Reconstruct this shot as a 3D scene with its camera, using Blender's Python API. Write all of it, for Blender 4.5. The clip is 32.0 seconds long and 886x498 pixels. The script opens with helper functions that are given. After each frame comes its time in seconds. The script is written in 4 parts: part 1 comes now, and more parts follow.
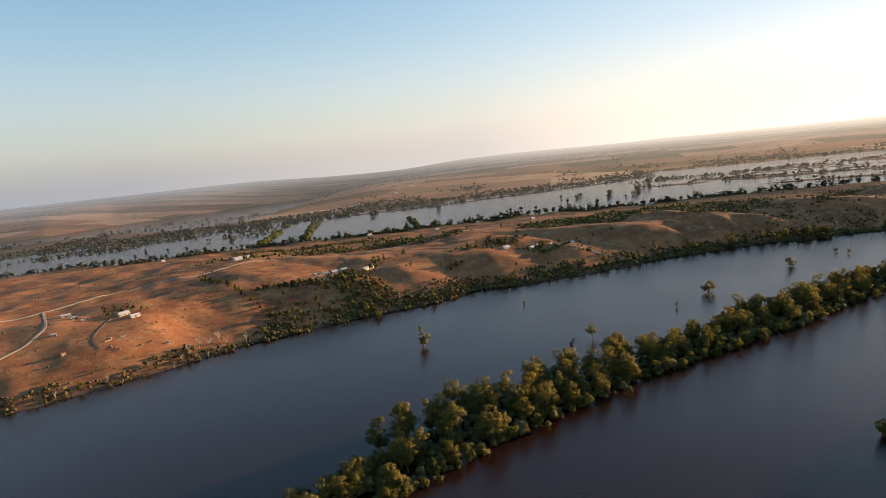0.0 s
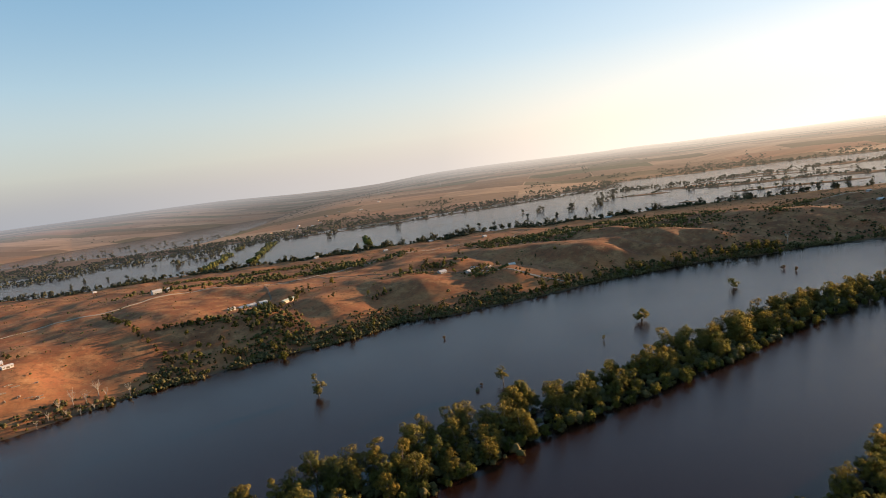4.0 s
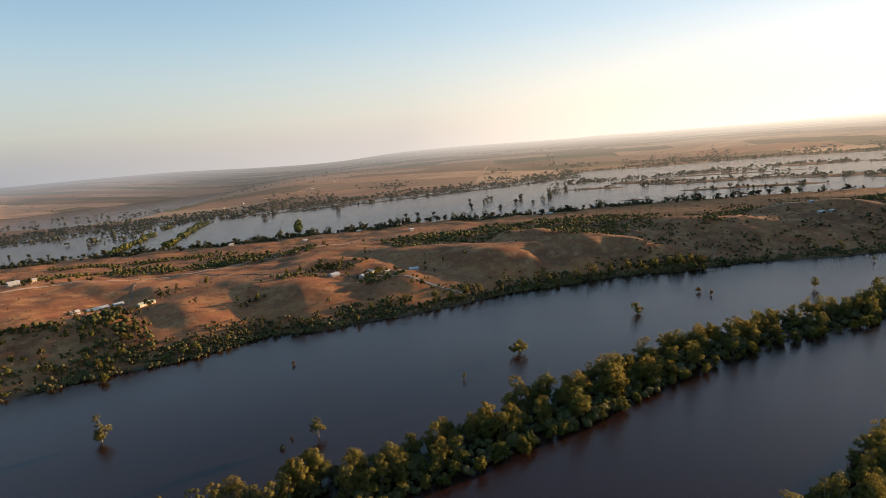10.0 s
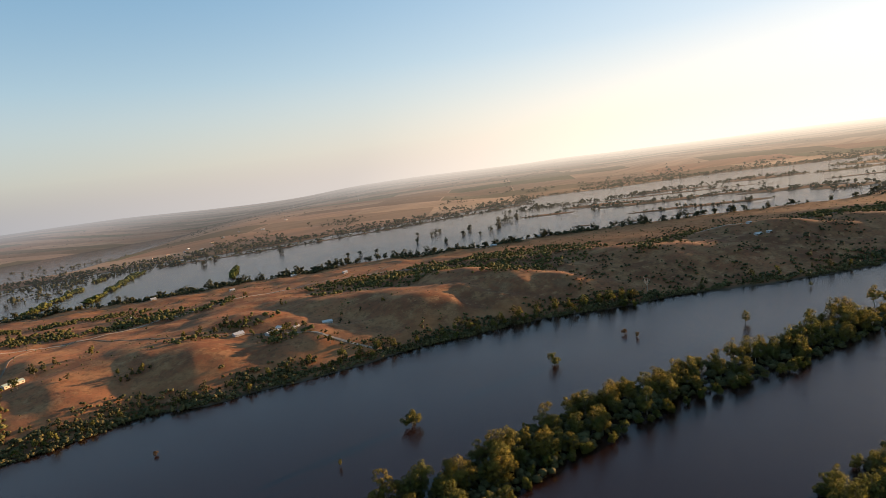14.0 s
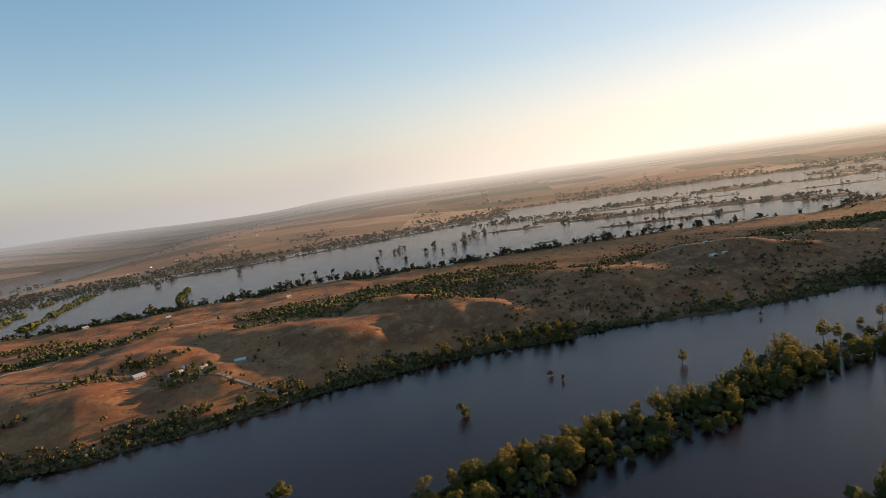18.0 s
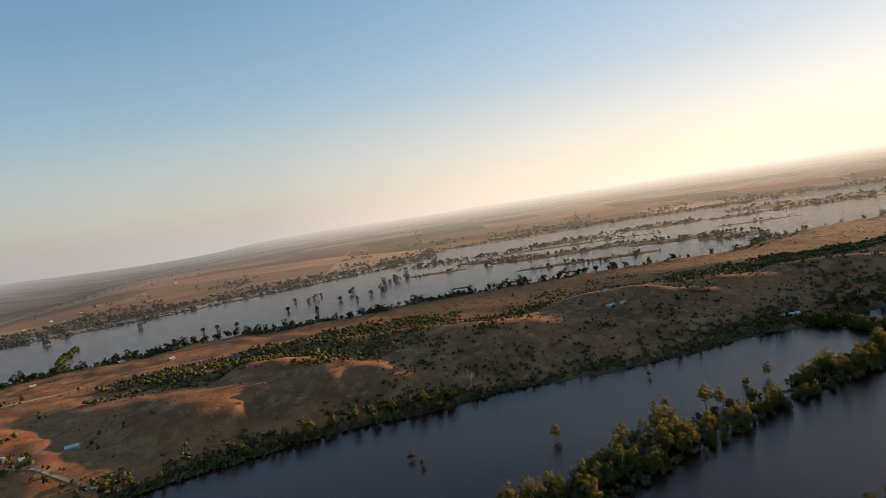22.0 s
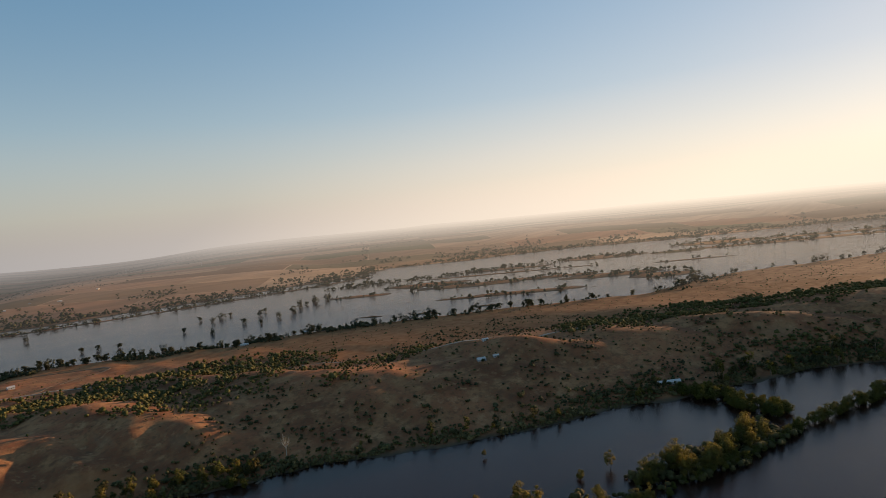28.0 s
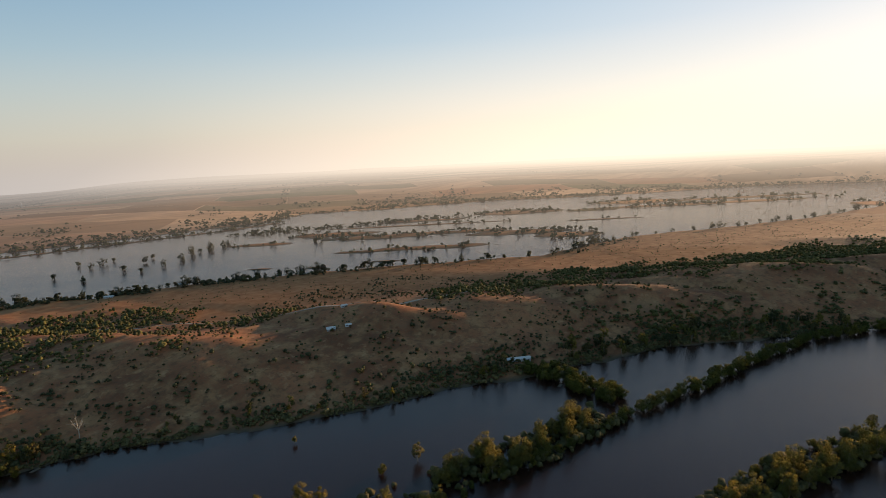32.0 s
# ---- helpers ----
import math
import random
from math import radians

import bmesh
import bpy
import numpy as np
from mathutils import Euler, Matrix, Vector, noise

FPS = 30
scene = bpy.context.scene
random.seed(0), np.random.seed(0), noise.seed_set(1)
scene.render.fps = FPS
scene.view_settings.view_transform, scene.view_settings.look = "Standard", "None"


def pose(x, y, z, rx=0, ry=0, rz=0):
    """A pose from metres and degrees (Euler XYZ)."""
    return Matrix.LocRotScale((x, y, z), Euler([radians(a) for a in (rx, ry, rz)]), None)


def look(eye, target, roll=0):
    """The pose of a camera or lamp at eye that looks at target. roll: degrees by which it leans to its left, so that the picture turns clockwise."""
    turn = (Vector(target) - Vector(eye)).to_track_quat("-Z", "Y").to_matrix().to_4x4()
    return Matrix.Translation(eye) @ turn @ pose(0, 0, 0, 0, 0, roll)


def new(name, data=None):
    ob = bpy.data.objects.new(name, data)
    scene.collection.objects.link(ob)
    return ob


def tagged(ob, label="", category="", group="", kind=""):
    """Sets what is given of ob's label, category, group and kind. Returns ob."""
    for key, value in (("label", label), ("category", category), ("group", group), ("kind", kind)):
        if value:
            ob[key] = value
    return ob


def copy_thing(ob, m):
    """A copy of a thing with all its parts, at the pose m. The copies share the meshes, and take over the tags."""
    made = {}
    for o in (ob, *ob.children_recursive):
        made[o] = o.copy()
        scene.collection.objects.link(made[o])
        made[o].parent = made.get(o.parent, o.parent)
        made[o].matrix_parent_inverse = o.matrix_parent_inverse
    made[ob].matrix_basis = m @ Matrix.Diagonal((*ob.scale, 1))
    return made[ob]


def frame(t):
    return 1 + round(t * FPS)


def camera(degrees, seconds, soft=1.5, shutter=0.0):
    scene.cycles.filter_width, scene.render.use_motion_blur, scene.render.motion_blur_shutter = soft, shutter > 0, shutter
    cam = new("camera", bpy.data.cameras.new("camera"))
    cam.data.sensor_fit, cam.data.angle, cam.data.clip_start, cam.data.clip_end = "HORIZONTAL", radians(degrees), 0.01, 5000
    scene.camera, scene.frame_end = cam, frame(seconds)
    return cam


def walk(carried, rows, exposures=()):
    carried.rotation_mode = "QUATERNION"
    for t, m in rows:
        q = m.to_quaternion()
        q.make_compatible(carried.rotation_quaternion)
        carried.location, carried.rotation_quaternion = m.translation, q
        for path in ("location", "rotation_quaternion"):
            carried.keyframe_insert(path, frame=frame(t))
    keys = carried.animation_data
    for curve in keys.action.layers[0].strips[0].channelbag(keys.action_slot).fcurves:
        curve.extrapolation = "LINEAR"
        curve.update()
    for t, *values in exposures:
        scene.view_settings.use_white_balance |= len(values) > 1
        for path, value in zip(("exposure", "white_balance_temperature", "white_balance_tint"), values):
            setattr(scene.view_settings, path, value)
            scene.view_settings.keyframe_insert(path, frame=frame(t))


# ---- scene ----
# ---- camera ----
FOV = 72.75
# seconds, place, yaw, pitch, roll
PATH = [
    (0, 0.00, -0.00, 194.97, -27.19, -8.81, -6.07),
    (0.5, 13.54, 2.28, 194.85, -28.10, -10.39, -6.76),
    (1, 27.05, 4.59, 194.85, -28.85, -10.07, -7.58),
    (1.5, 40.50, 6.93, 194.94, -29.11, -9.30, -7.97),
    (2, 53.93, 9.29, 195.10, -29.40, -7.73, -8.36),
    (2.5, 67.32, 11.65, 195.36, -29.02, -7.78, -8.26),
    (3, 80.67, 14.04, 195.69, -28.75, -7.69, -8.18),
    (3.5, 93.99, 16.42, 196.08, -28.61, -7.74, -7.70),
    (5.5, 147.07, 25.93, 198.12, -29.37, -8.13, -7.28),
    (6, 160.31, 28.28, 198.74, -29.34, -8.27, -7.45),
    (6.5, 173.53, 30.60, 199.37, -29.23, -8.48, -7.48),
    (7, 186.75, 32.88, 200.01, -28.49, -7.17, -7.33),
    (7.5, 199.98, 35.13, 200.69, -27.54, -4.84, -6.38),
    (8, 213.21, 37.35, 201.38, -28.19, -5.03, -5.91),
    (8.5, 226.44, 39.51, 202.06, -28.45, -5.47, -5.52),
    (9, 239.70, 41.62, 202.75, -29.09, -7.05, -5.27),
    (9.5, 252.96, 43.68, 203.46, -30.35, -10.09, -5.10),
    (10, 266.26, 45.67, 204.15, -30.65, -10.13, -4.86),
    (10.5, 279.58, 47.59, 204.84, -30.89, -9.84, -4.68),
    (11, 292.94, 49.45, 205.53, -31.23, -9.44, -4.31),
    (11.5, 306.33, 51.24, 206.20, -31.17, -9.52, -3.92),
    (12, 319.75, 52.94, 206.88, -31.66, -9.61, -4.21),
    (12.5, 333.23, 54.54, 207.54, -32.81, -9.27, -5.63),
    (13, 346.75, 56.05, 208.17, -33.68, -8.20, -6.87),
    (13.5, 360.31, 57.47, 208.80, -33.64, -7.75, -7.47),
    (15.5, 415.19, 62.04, 211.16, -32.81, -7.91, -7.92),
    (16, 429.06, 62.89, 211.71, -33.96, -7.47, -7.91),
    (16.5, 443.00, 63.61, 212.25, -34.33, -7.22, -8.02),
    (17, 457.00, 64.20, 212.77, -34.42, -7.07, -8.16),
    (17.5, 471.09, 64.65, 213.28, -34.31, -7.03, -8.22),
    (18, 485.24, 64.95, 213.78, -34.20, -7.07, -8.29),
    (18.5, 499.46, 65.11, 214.27, -34.11, -7.00, -8.46),
    (19, 513.75, 65.11, 214.75, -34.08, -6.99, -8.58),
    (19.5, 528.11, 64.97, 215.24, -35.42, -5.84, -9.12),
    (20, 542.53, 64.66, 215.72, -36.28, -5.12, -9.52),
    (20.5, 557.04, 64.19, 216.19, -37.30, -4.51, -9.69),
    (21, 571.61, 63.55, 216.67, -38.46, -3.77, -9.74),
    (21.5, 586.23, 62.73, 217.16, -39.08, -3.58, -9.58),
    (22, 600.91, 61.74, 217.65, -39.43, -4.33, -9.05),
    (22.5, 615.66, 60.57, 218.15, -39.19, -5.23, -8.31),
    (23, 630.47, 59.22, 218.67, -39.39, -5.17, -7.97),
    (23.5, 645.30, 57.68, 219.21, -40.27, -5.12, -7.45),
    (24, 660.19, 55.95, 219.78, -40.89, -6.01, -6.89),
    (24.5, 675.11, 54.02, 220.37, -40.24, -6.12, -5.93),
    (26.5, 734.97, 44.31, 223.11, -38.92, -5.36, -6.14),
    (27, 749.94, 41.36, 223.92, -39.32, -4.62, -6.12),
    (27.5, 764.88, 38.20, 224.77, -40.16, -3.96, -5.91),
    (28, 779.79, 34.84, 225.70, -41.90, -3.45, -5.89),
    (28.5, 794.67, 31.26, 226.69, -44.23, -2.87, -6.36),
    (29, 809.47, 27.45, 227.76, -45.34, -3.09, -7.17),
    (29.5, 824.21, 23.43, 228.92, -45.32, -3.76, -7.63),
    (30, 838.86, 19.20, 230.15, -45.43, -4.38, -7.81),
    (30.5, 853.39, 14.73, 231.47, -45.75, -6.04, -6.95),
    (31, 867.81, 10.05, 232.91, -46.32, -7.42, -5.74),
    (31.5, 882.09, 5.13, 234.44, -47.26, -7.98, -4.58),
    (32, 896.21, 0.00, 236.08, -46.89, -9.18, -3.09),
]
cam = camera(FOV, 32.0, soft=0.8)


def aim(x, y, z, yaw, pitch, roll):
    """A camera pose from a place and yaw (to the left of +y), pitch (up) and roll in degrees."""
    a, b = radians(yaw), radians(pitch)
    way = Vector((-math.sin(a) * math.cos(b), math.cos(a) * math.cos(b), math.sin(b)))
    eye = Vector((x, y, z))
    return look(eye, eye + way * 100, roll)


walk(cam, [(t, aim(*row)) for t, *row in PATH], exposures=[(0, 2.2, 6850, 14), (13, 2.12, 6850, 14), (20, 1.92, 6850, 14), (24, 1.72, 6850, 14), (29, 1.64, 6850, 14), (32, 1.88, 6950, 14)])

# ---- world, sun ----
SUN_YAW, SUN_UP = -91.0, 6.1
world = bpy.data.worlds.new("world")
scene.world = world
world.use_nodes = True
wt = world.node_tree
sky = wt.nodes.new("ShaderNodeTexSky")
sky.sky_type = "NISHITA"
sky.sun_disc = False
sky.sun_elevation = radians(SUN_UP)
sky.sun_rotation = radians(-SUN_YAW)
sky.air_density, sky.dust_density, sky.ozone_density = 1.0, 0.12, 2.0
wt.nodes["Background"].inputs["Strength"].default_value = 0.1
soften = wt.nodes.new("ShaderNodeHueSaturation")
# a hazy evening sky: more even than a clear one
even = wt.nodes.new("ShaderNodeGamma")
even.inputs["Gamma"].default_value = 0.54
wt.links.new(sky.outputs[0], even.inputs["Color"])
wt.links.new(even.outputs[0], soften.inputs["Color"])
# the sky whitens towards the sun
bright = wt.nodes.new("ShaderNodeRGBToBW")
wt.links.new(even.outputs[0], bright.inputs[0])
fade = wt.nodes.new("ShaderNodeMapRange")
wt.links.new(bright.outputs[0], fade.inputs[0])
for slot, value in zip(fade.inputs[1:5], (1.1, 2.15, 1.6, 0.75)):
    slot.default_value = value
wt.links.new(fade.outputs[0], soften.inputs["Saturation"])
tint = wt.nodes.new("ShaderNodeMix")
tint.data_type, tint.blend_type = "RGBA", "MULTIPLY"
tint.inputs[0].default_value, tint.inputs[7].default_value = 1.0, (0.965, 0.972, 1.04, 1)
wt.links.new(soften.outputs[0], tint.inputs[6])
wt.links.new(tint.outputs[2], wt.nodes["Background"].inputs["Color"])
sun_light = bpy.data.lights.new("sun", "SUN")
sun_light.energy, sun_light.angle, sun_light.color = 5.0, radians(0.6), (1.0, 0.68, 0.40)
sun = new("sun", sun_light)
away = Vector((-math.sin(radians(SUN_YAW)) * math.cos(radians(SUN_UP)), math.cos(radians(SUN_YAW)) * math.cos(radians(SUN_UP)), math.sin(radians(SUN_UP))))
sun.matrix_world = look(away * 2000, (0, 0, 0))


# ---- materials ----
def material(name, rough=0.8, metal=0.0, spec=0.3):
    m = bpy.data.materials.new(name)
    m.use_nodes = True
    b = m.node_tree.nodes["Principled BSDF"]
    b.inputs["Roughness"].default_value = rough
    b.inputs["Metallic"].default_value = metal
    b.inputs["Specular IOR Level"].default_value = spec
    return m, m.node_tree, b


def node(nt, kind, **values):
    n = nt.nodes.new("ShaderNode" + kind)
    for key, value in values.items():
        if key in n.inputs:
            n.inputs[key].default_value = value
    return n


def ramp(nt, source, stops):
    r = nt.nodes.new("ShaderNodeValToRGB")
    while len(r.color_ramp.elements) < len(stops):
        r.color_ramp.elements.new(0.5)
    for e, (p, c) in zip(r.color_ramp.elements, stops):
        e.position, e.color = p, (*c, 1) if len(c) == 3 else c
    nt.links.new(source, r.inputs[0])
    return r.outputs[0]


def mixed(nt, fac, a, b, kind="MIX"):
    m = nt.nodes.new("ShaderNodeMix")
    m.data_type, m.blend_type = "RGBA", kind
    for sock, val in ((m.inputs[0], fac), (m.inputs[6], a), (m.inputs[7], b)):
        if isinstance(val, (int, float)):
            sock.default_value = val
        elif isinstance(val, tuple):
            sock.default_value = (*val, 1) if len(val) == 3 else val
        else:
            nt.links.new(val, sock)
    return m.outputs[2]


def noise_at(nt, scale, detail=4.0, vec=None, rough=0.55):
    n = node(nt, "TexNoise", Scale=scale, Detail=detail, Roughness=rough)
    if vec is None:
        vec = nt.nodes.new("ShaderNodeNewGeometry").outputs["Position"]
    nt.links.new(vec, n.inputs["Vector"])
    return n.outputs["Fac"]


def bump(nt, bsdf, height, strength, distance):
    b = node(nt, "Bump", Strength=strength, Distance=distance)
    nt.links.new(height, b.inputs["Height"])
    nt.links.new(b.outputs[0], bsdf.inputs["Normal"])


def plain(name, colour, rough=0.7, spread=0.25, scale=1.5, metal=0.0):
    """Paint, bark or metal with stains at two scales."""
    m, nt, b = material(name, rough, metal)
    dark = tuple(c * (1 - spread) for c in colour)
    light = tuple(min(1, c * (1 + spread)) for c in colour)
    c = ramp(nt, noise_at(nt, scale), [(0.3, dark), (0.7, light)])
    c = mixed(nt, ramp(nt, noise_at(nt, scale * 7, 3), [(0.45, (0, 0, 0)), (0.75, (0.4, 0.4, 0.4))]), c, dark)
    nt.links.new(c, b.inputs["Base Color"])
    return m


def foliage(name, deep, mid, light):
    """Leaves that shade with the clump they belong to."""
    m, nt, b = material(name, 0.8, 0, 0.1)
    geo = nt.nodes.new("ShaderNodeNewGeometry")
    info = nt.nodes.new("ShaderNodeObjectInfo")
    c = ramp(nt, geo.outputs["Random Per Island"], [(0.0, deep), (0.5, mid), (1.0, light)])
    tone = ramp(nt, info.outputs["Random"], [(0.0, (0.72, 0.84, 0.8)), (0.5, (1, 1, 1)), (1.0, (1.22, 1.06, 0.85))])
    c = mixed(nt, 1.0, c, tone, "MULTIPLY")
    c = mixed(nt, 1.0, c, ramp(nt, noise_at(nt, 1.1, 3), [(0.3, (0.6, 0.6, 0.62)), (0.7, (1.35, 1.3, 1.2))]), "MULTIPLY")
    nt.links.new(c, b.inputs["Base Color"])
    lean = nt.nodes.new("ShaderNodeAttribute")
    lean.attribute_name = "leaf_normal"
    turn = nt.nodes.new("ShaderNodeVectorTransform")
    turn.vector_type, turn.convert_from, turn.convert_to = "NORMAL", "OBJECT", "WORLD"
    nt.links.new(lean.outputs["Vector"], turn.inputs[0])
    nt.links.new(turn.outputs[0], b.inputs["Normal"])
    tr = nt.nodes.new("ShaderNodeBsdfTranslucent")
    nt.links.new(c, tr.inputs["Color"])
    add = nt.nodes.new("ShaderNodeMixShader")
    add.inputs[0].default_value = 0.18
    nt.links.new(b.outputs[0], add.inputs[1])
    nt.links.new(tr.outputs[0], add.inputs[2])
    nt.links.new(add.outputs[0], nt.nodes["Material Output"].inputs["Surface"])
    return m


LEAF_GUM = foliage("gum_leaves", (0.115, 0.105, 0.0258), (0.159, 0.141, 0.0358), (0.22, 0.188, 0.0497))
LEAF_SHORE = foliage("shore_leaves", (0.0992, 0.078, 0.0312), (0.141, 0.112, 0.0437), (0.208, 0.162, 0.0686))
LEAF_GREY = foliage("saltbush_leaves", (0.0676, 0.0645, 0.027), (0.0912, 0.0856, 0.0364), (0.125, 0.112, 0.0499))
LEAF_SCRUB = foliage("scrub_leaves", (0.0666, 0.0692, 0.0252), (0.0944, 0.0952, 0.0343), (0.128, 0.123, 0.0458))
LEAF_WILLOW = foliage("willow_leaves", (0.085, 0.09, 0.02), (0.12, 0.122, 0.026), (0.16, 0.152, 0.036))
LEAF_WOODS = foliage("woods_leaves", (0.045, 0.05, 0.027), (0.062, 0.066, 0.034), (0.085, 0.085, 0.045))
BARK = plain("bark", (0.22, 0.17, 0.12), 0.9, 0.35, 0.8)
DEADWOOD = plain("dead_wood", (0.42, 0.35, 0.27), 0.9, 0.25, 0.8)

# ---- plan: shorelines as x, y, in steps of M metres ----
M = 1.5
NEAR_SHORE = [(-3000, 560), (-600, 500), (-90, 452), (-30, 457), (20, 471), (80, 480), (160, 487), (235, 477), (285, 489), (322, 472), (400, 457), (450, 454), (520, 438), (583, 420), (628, 396), (660, 380), (700, 366), (750, 334), (800, 302), (877, 266), (930, 240), (975, 214), (1020, 194), (1060, 168), (1118, 110), (1174, 60), (1500, -160), (2500, -900), (5500, -2500)]
FAR_SHORE = [(-3000, 1900), (-600, 1350), (-209, 1257), (-98, 1228), (8, 1170), (153, 1130), (309, 1047), (425, 1010), (527, 979), (656, 950), (760, 870), (850, 808), (940, 780), (1055, 700), (1145, 642), (1200, 590), (1290, 505), (1345, 476), (1464, 466), (1553, 440), (1631, 387), (1733, 318), (1881, 250), (2139, 165), (3000, -300), (5500, -1500)]
PLAIN_SHORE = [(-3000, 1900), (-600, 1720), (-55, 1660), (300, 1640), (460, 1630), (640, 1530), (850, 1480), (1040, 1450), (1280, 1420), (1436, 1400), (1600, 1480), (1760, 1330), (1900, 1250), (2070, 1150), (2190, 970), (2366, 790), (2583, 610), (2740, 420), (2880, 50), (3050, -700), (3600, -3000)]
LEVEE = [(-60, 196), (40, 205), (78, 211), (120, 220), (170, 228), (220, 232), (292, 231), (367, 229), (430, 237), (480, 240), (531, 231), (579, 218), (624, 209), (676, 202), (730, 192), (778, 180), (818, 166), (860, 158), (905, 150), (967, 133), (1013, 123), (1073, 108), (1116, 95), (1200, 40)]
LEVEE_2 = [(120, 108), (284, 119), (480, 138), (650, 118), (863, 80), (925, 57), (971, 36), (1100, -20)]


def on(line, x):
    return np.interp(x, [p[0] for p in line], [p[1] for p in line])


def lattice(ix, iy, seed):
    n = (ix.astype(np.int64) * 374761393 + iy.astype(np.int64) * 668265263 + seed * 974634) & 0x7FFFFFFF
    n = ((n ^ (n >> 13)) * 1274126177) & 0x7FFFFFFF
    return ((n ^ (n >> 16)) & 0xFFFF) / 65535.0


def rough(x, y, size, seed=0):
    """Smooth value noise from 0 to 1, with lumps of that many metres."""
    x, y = np.asarray(x, float) / size, np.asarray(y, float) / size
    ix, iy = np.floor(x), np.floor(y)
    u, v = x - ix, y - iy
    u, v = u * u * (3 - 2 * u), v * v * (3 - 2 * v)
    a, b = lattice(ix, iy, seed), lattice(ix + 1, iy, seed)
    c, d = lattice(ix, iy + 1, seed), lattice(ix + 1, iy + 1, seed)
    return (a * (1 - u) + b * u) * (1 - v) + (c * (1 - u) + d * u) * v


def step(a, b, x):
    t = np.clip((x - a) / (b - a), 0, 1)
    return t * t * (3 - 2 * t)


# knolls of the ridge: x, y, radius along x, radius along y, height
KNOLLS = [(330, 555, 60, 45, 2), (94, 529, 40, 30, -6), (205, 598, 45, 36, -5.5), (400, 562, 40, 36, -10), (455, 552, 26, 30, -6), (417, 741, 60, 60, 6), (712, 455, 26, 35, -3), (870, 372, 60, 40, 3), (150, 770, 110, 60, 4),
          (522, 515, 26, 32, 5), (482, 540, 20, 34, -5), (566, 484, 11, 34, -5), (579, 517, 13, 17, 3.5), (617, 472, 13, 17, 4), (598, 490, 8, 22, -3), (654, 450, 13, 16, 4), (635, 458, 8, 20, -3), (589, 456, 11, 11, 2.5), (345, 535, 28, 28, 3.5), (295, 545, 20, 32, -2.5), (413, 511, 18, 14, 4), (470, 518, 10, 9, 2.5),
          (30, 528, 22, 30, -4.5), (4, 518, 22, 20, 3.5), (58, 552, 18, 24, -3), (-10, 640, 80, 44, -5), (255, 520, 24, 22, 2)]
# low islands of the far channel: x, y, half length, half width, turn in degrees
ISLES = [(1181, 676, 26, 5, -48), (1051, 798, 20, 5, -48), (1101, 728, 12, 5, -46), (1226, 777, 39, 11, -48), (1309, 702, 100, 19, -48), (1359, 883, 98, 26, -48), (1343, 1006, 80, 34, -48), (1190, 1033, 51, 16, -48), (1455, 805, 111, 22, -48), (1518, 661, 83, 29, -48), (1806, 873, 94, 42, -49), (1591, 996, 84, 22, -49), (1525, 941, 184, 9, -48), (1525, 564, 53, 30, -48), (2096, 528, 241, 24, -49), (2110, 705, 93, 49, -49), (1743, 609, 80, 8, -48), (2250, 505, 196, 20, -49), (2158, 198, 37, 38, -49), (1893, 729, 56, 23, -49), (700, 905, 40, 12, -30)]


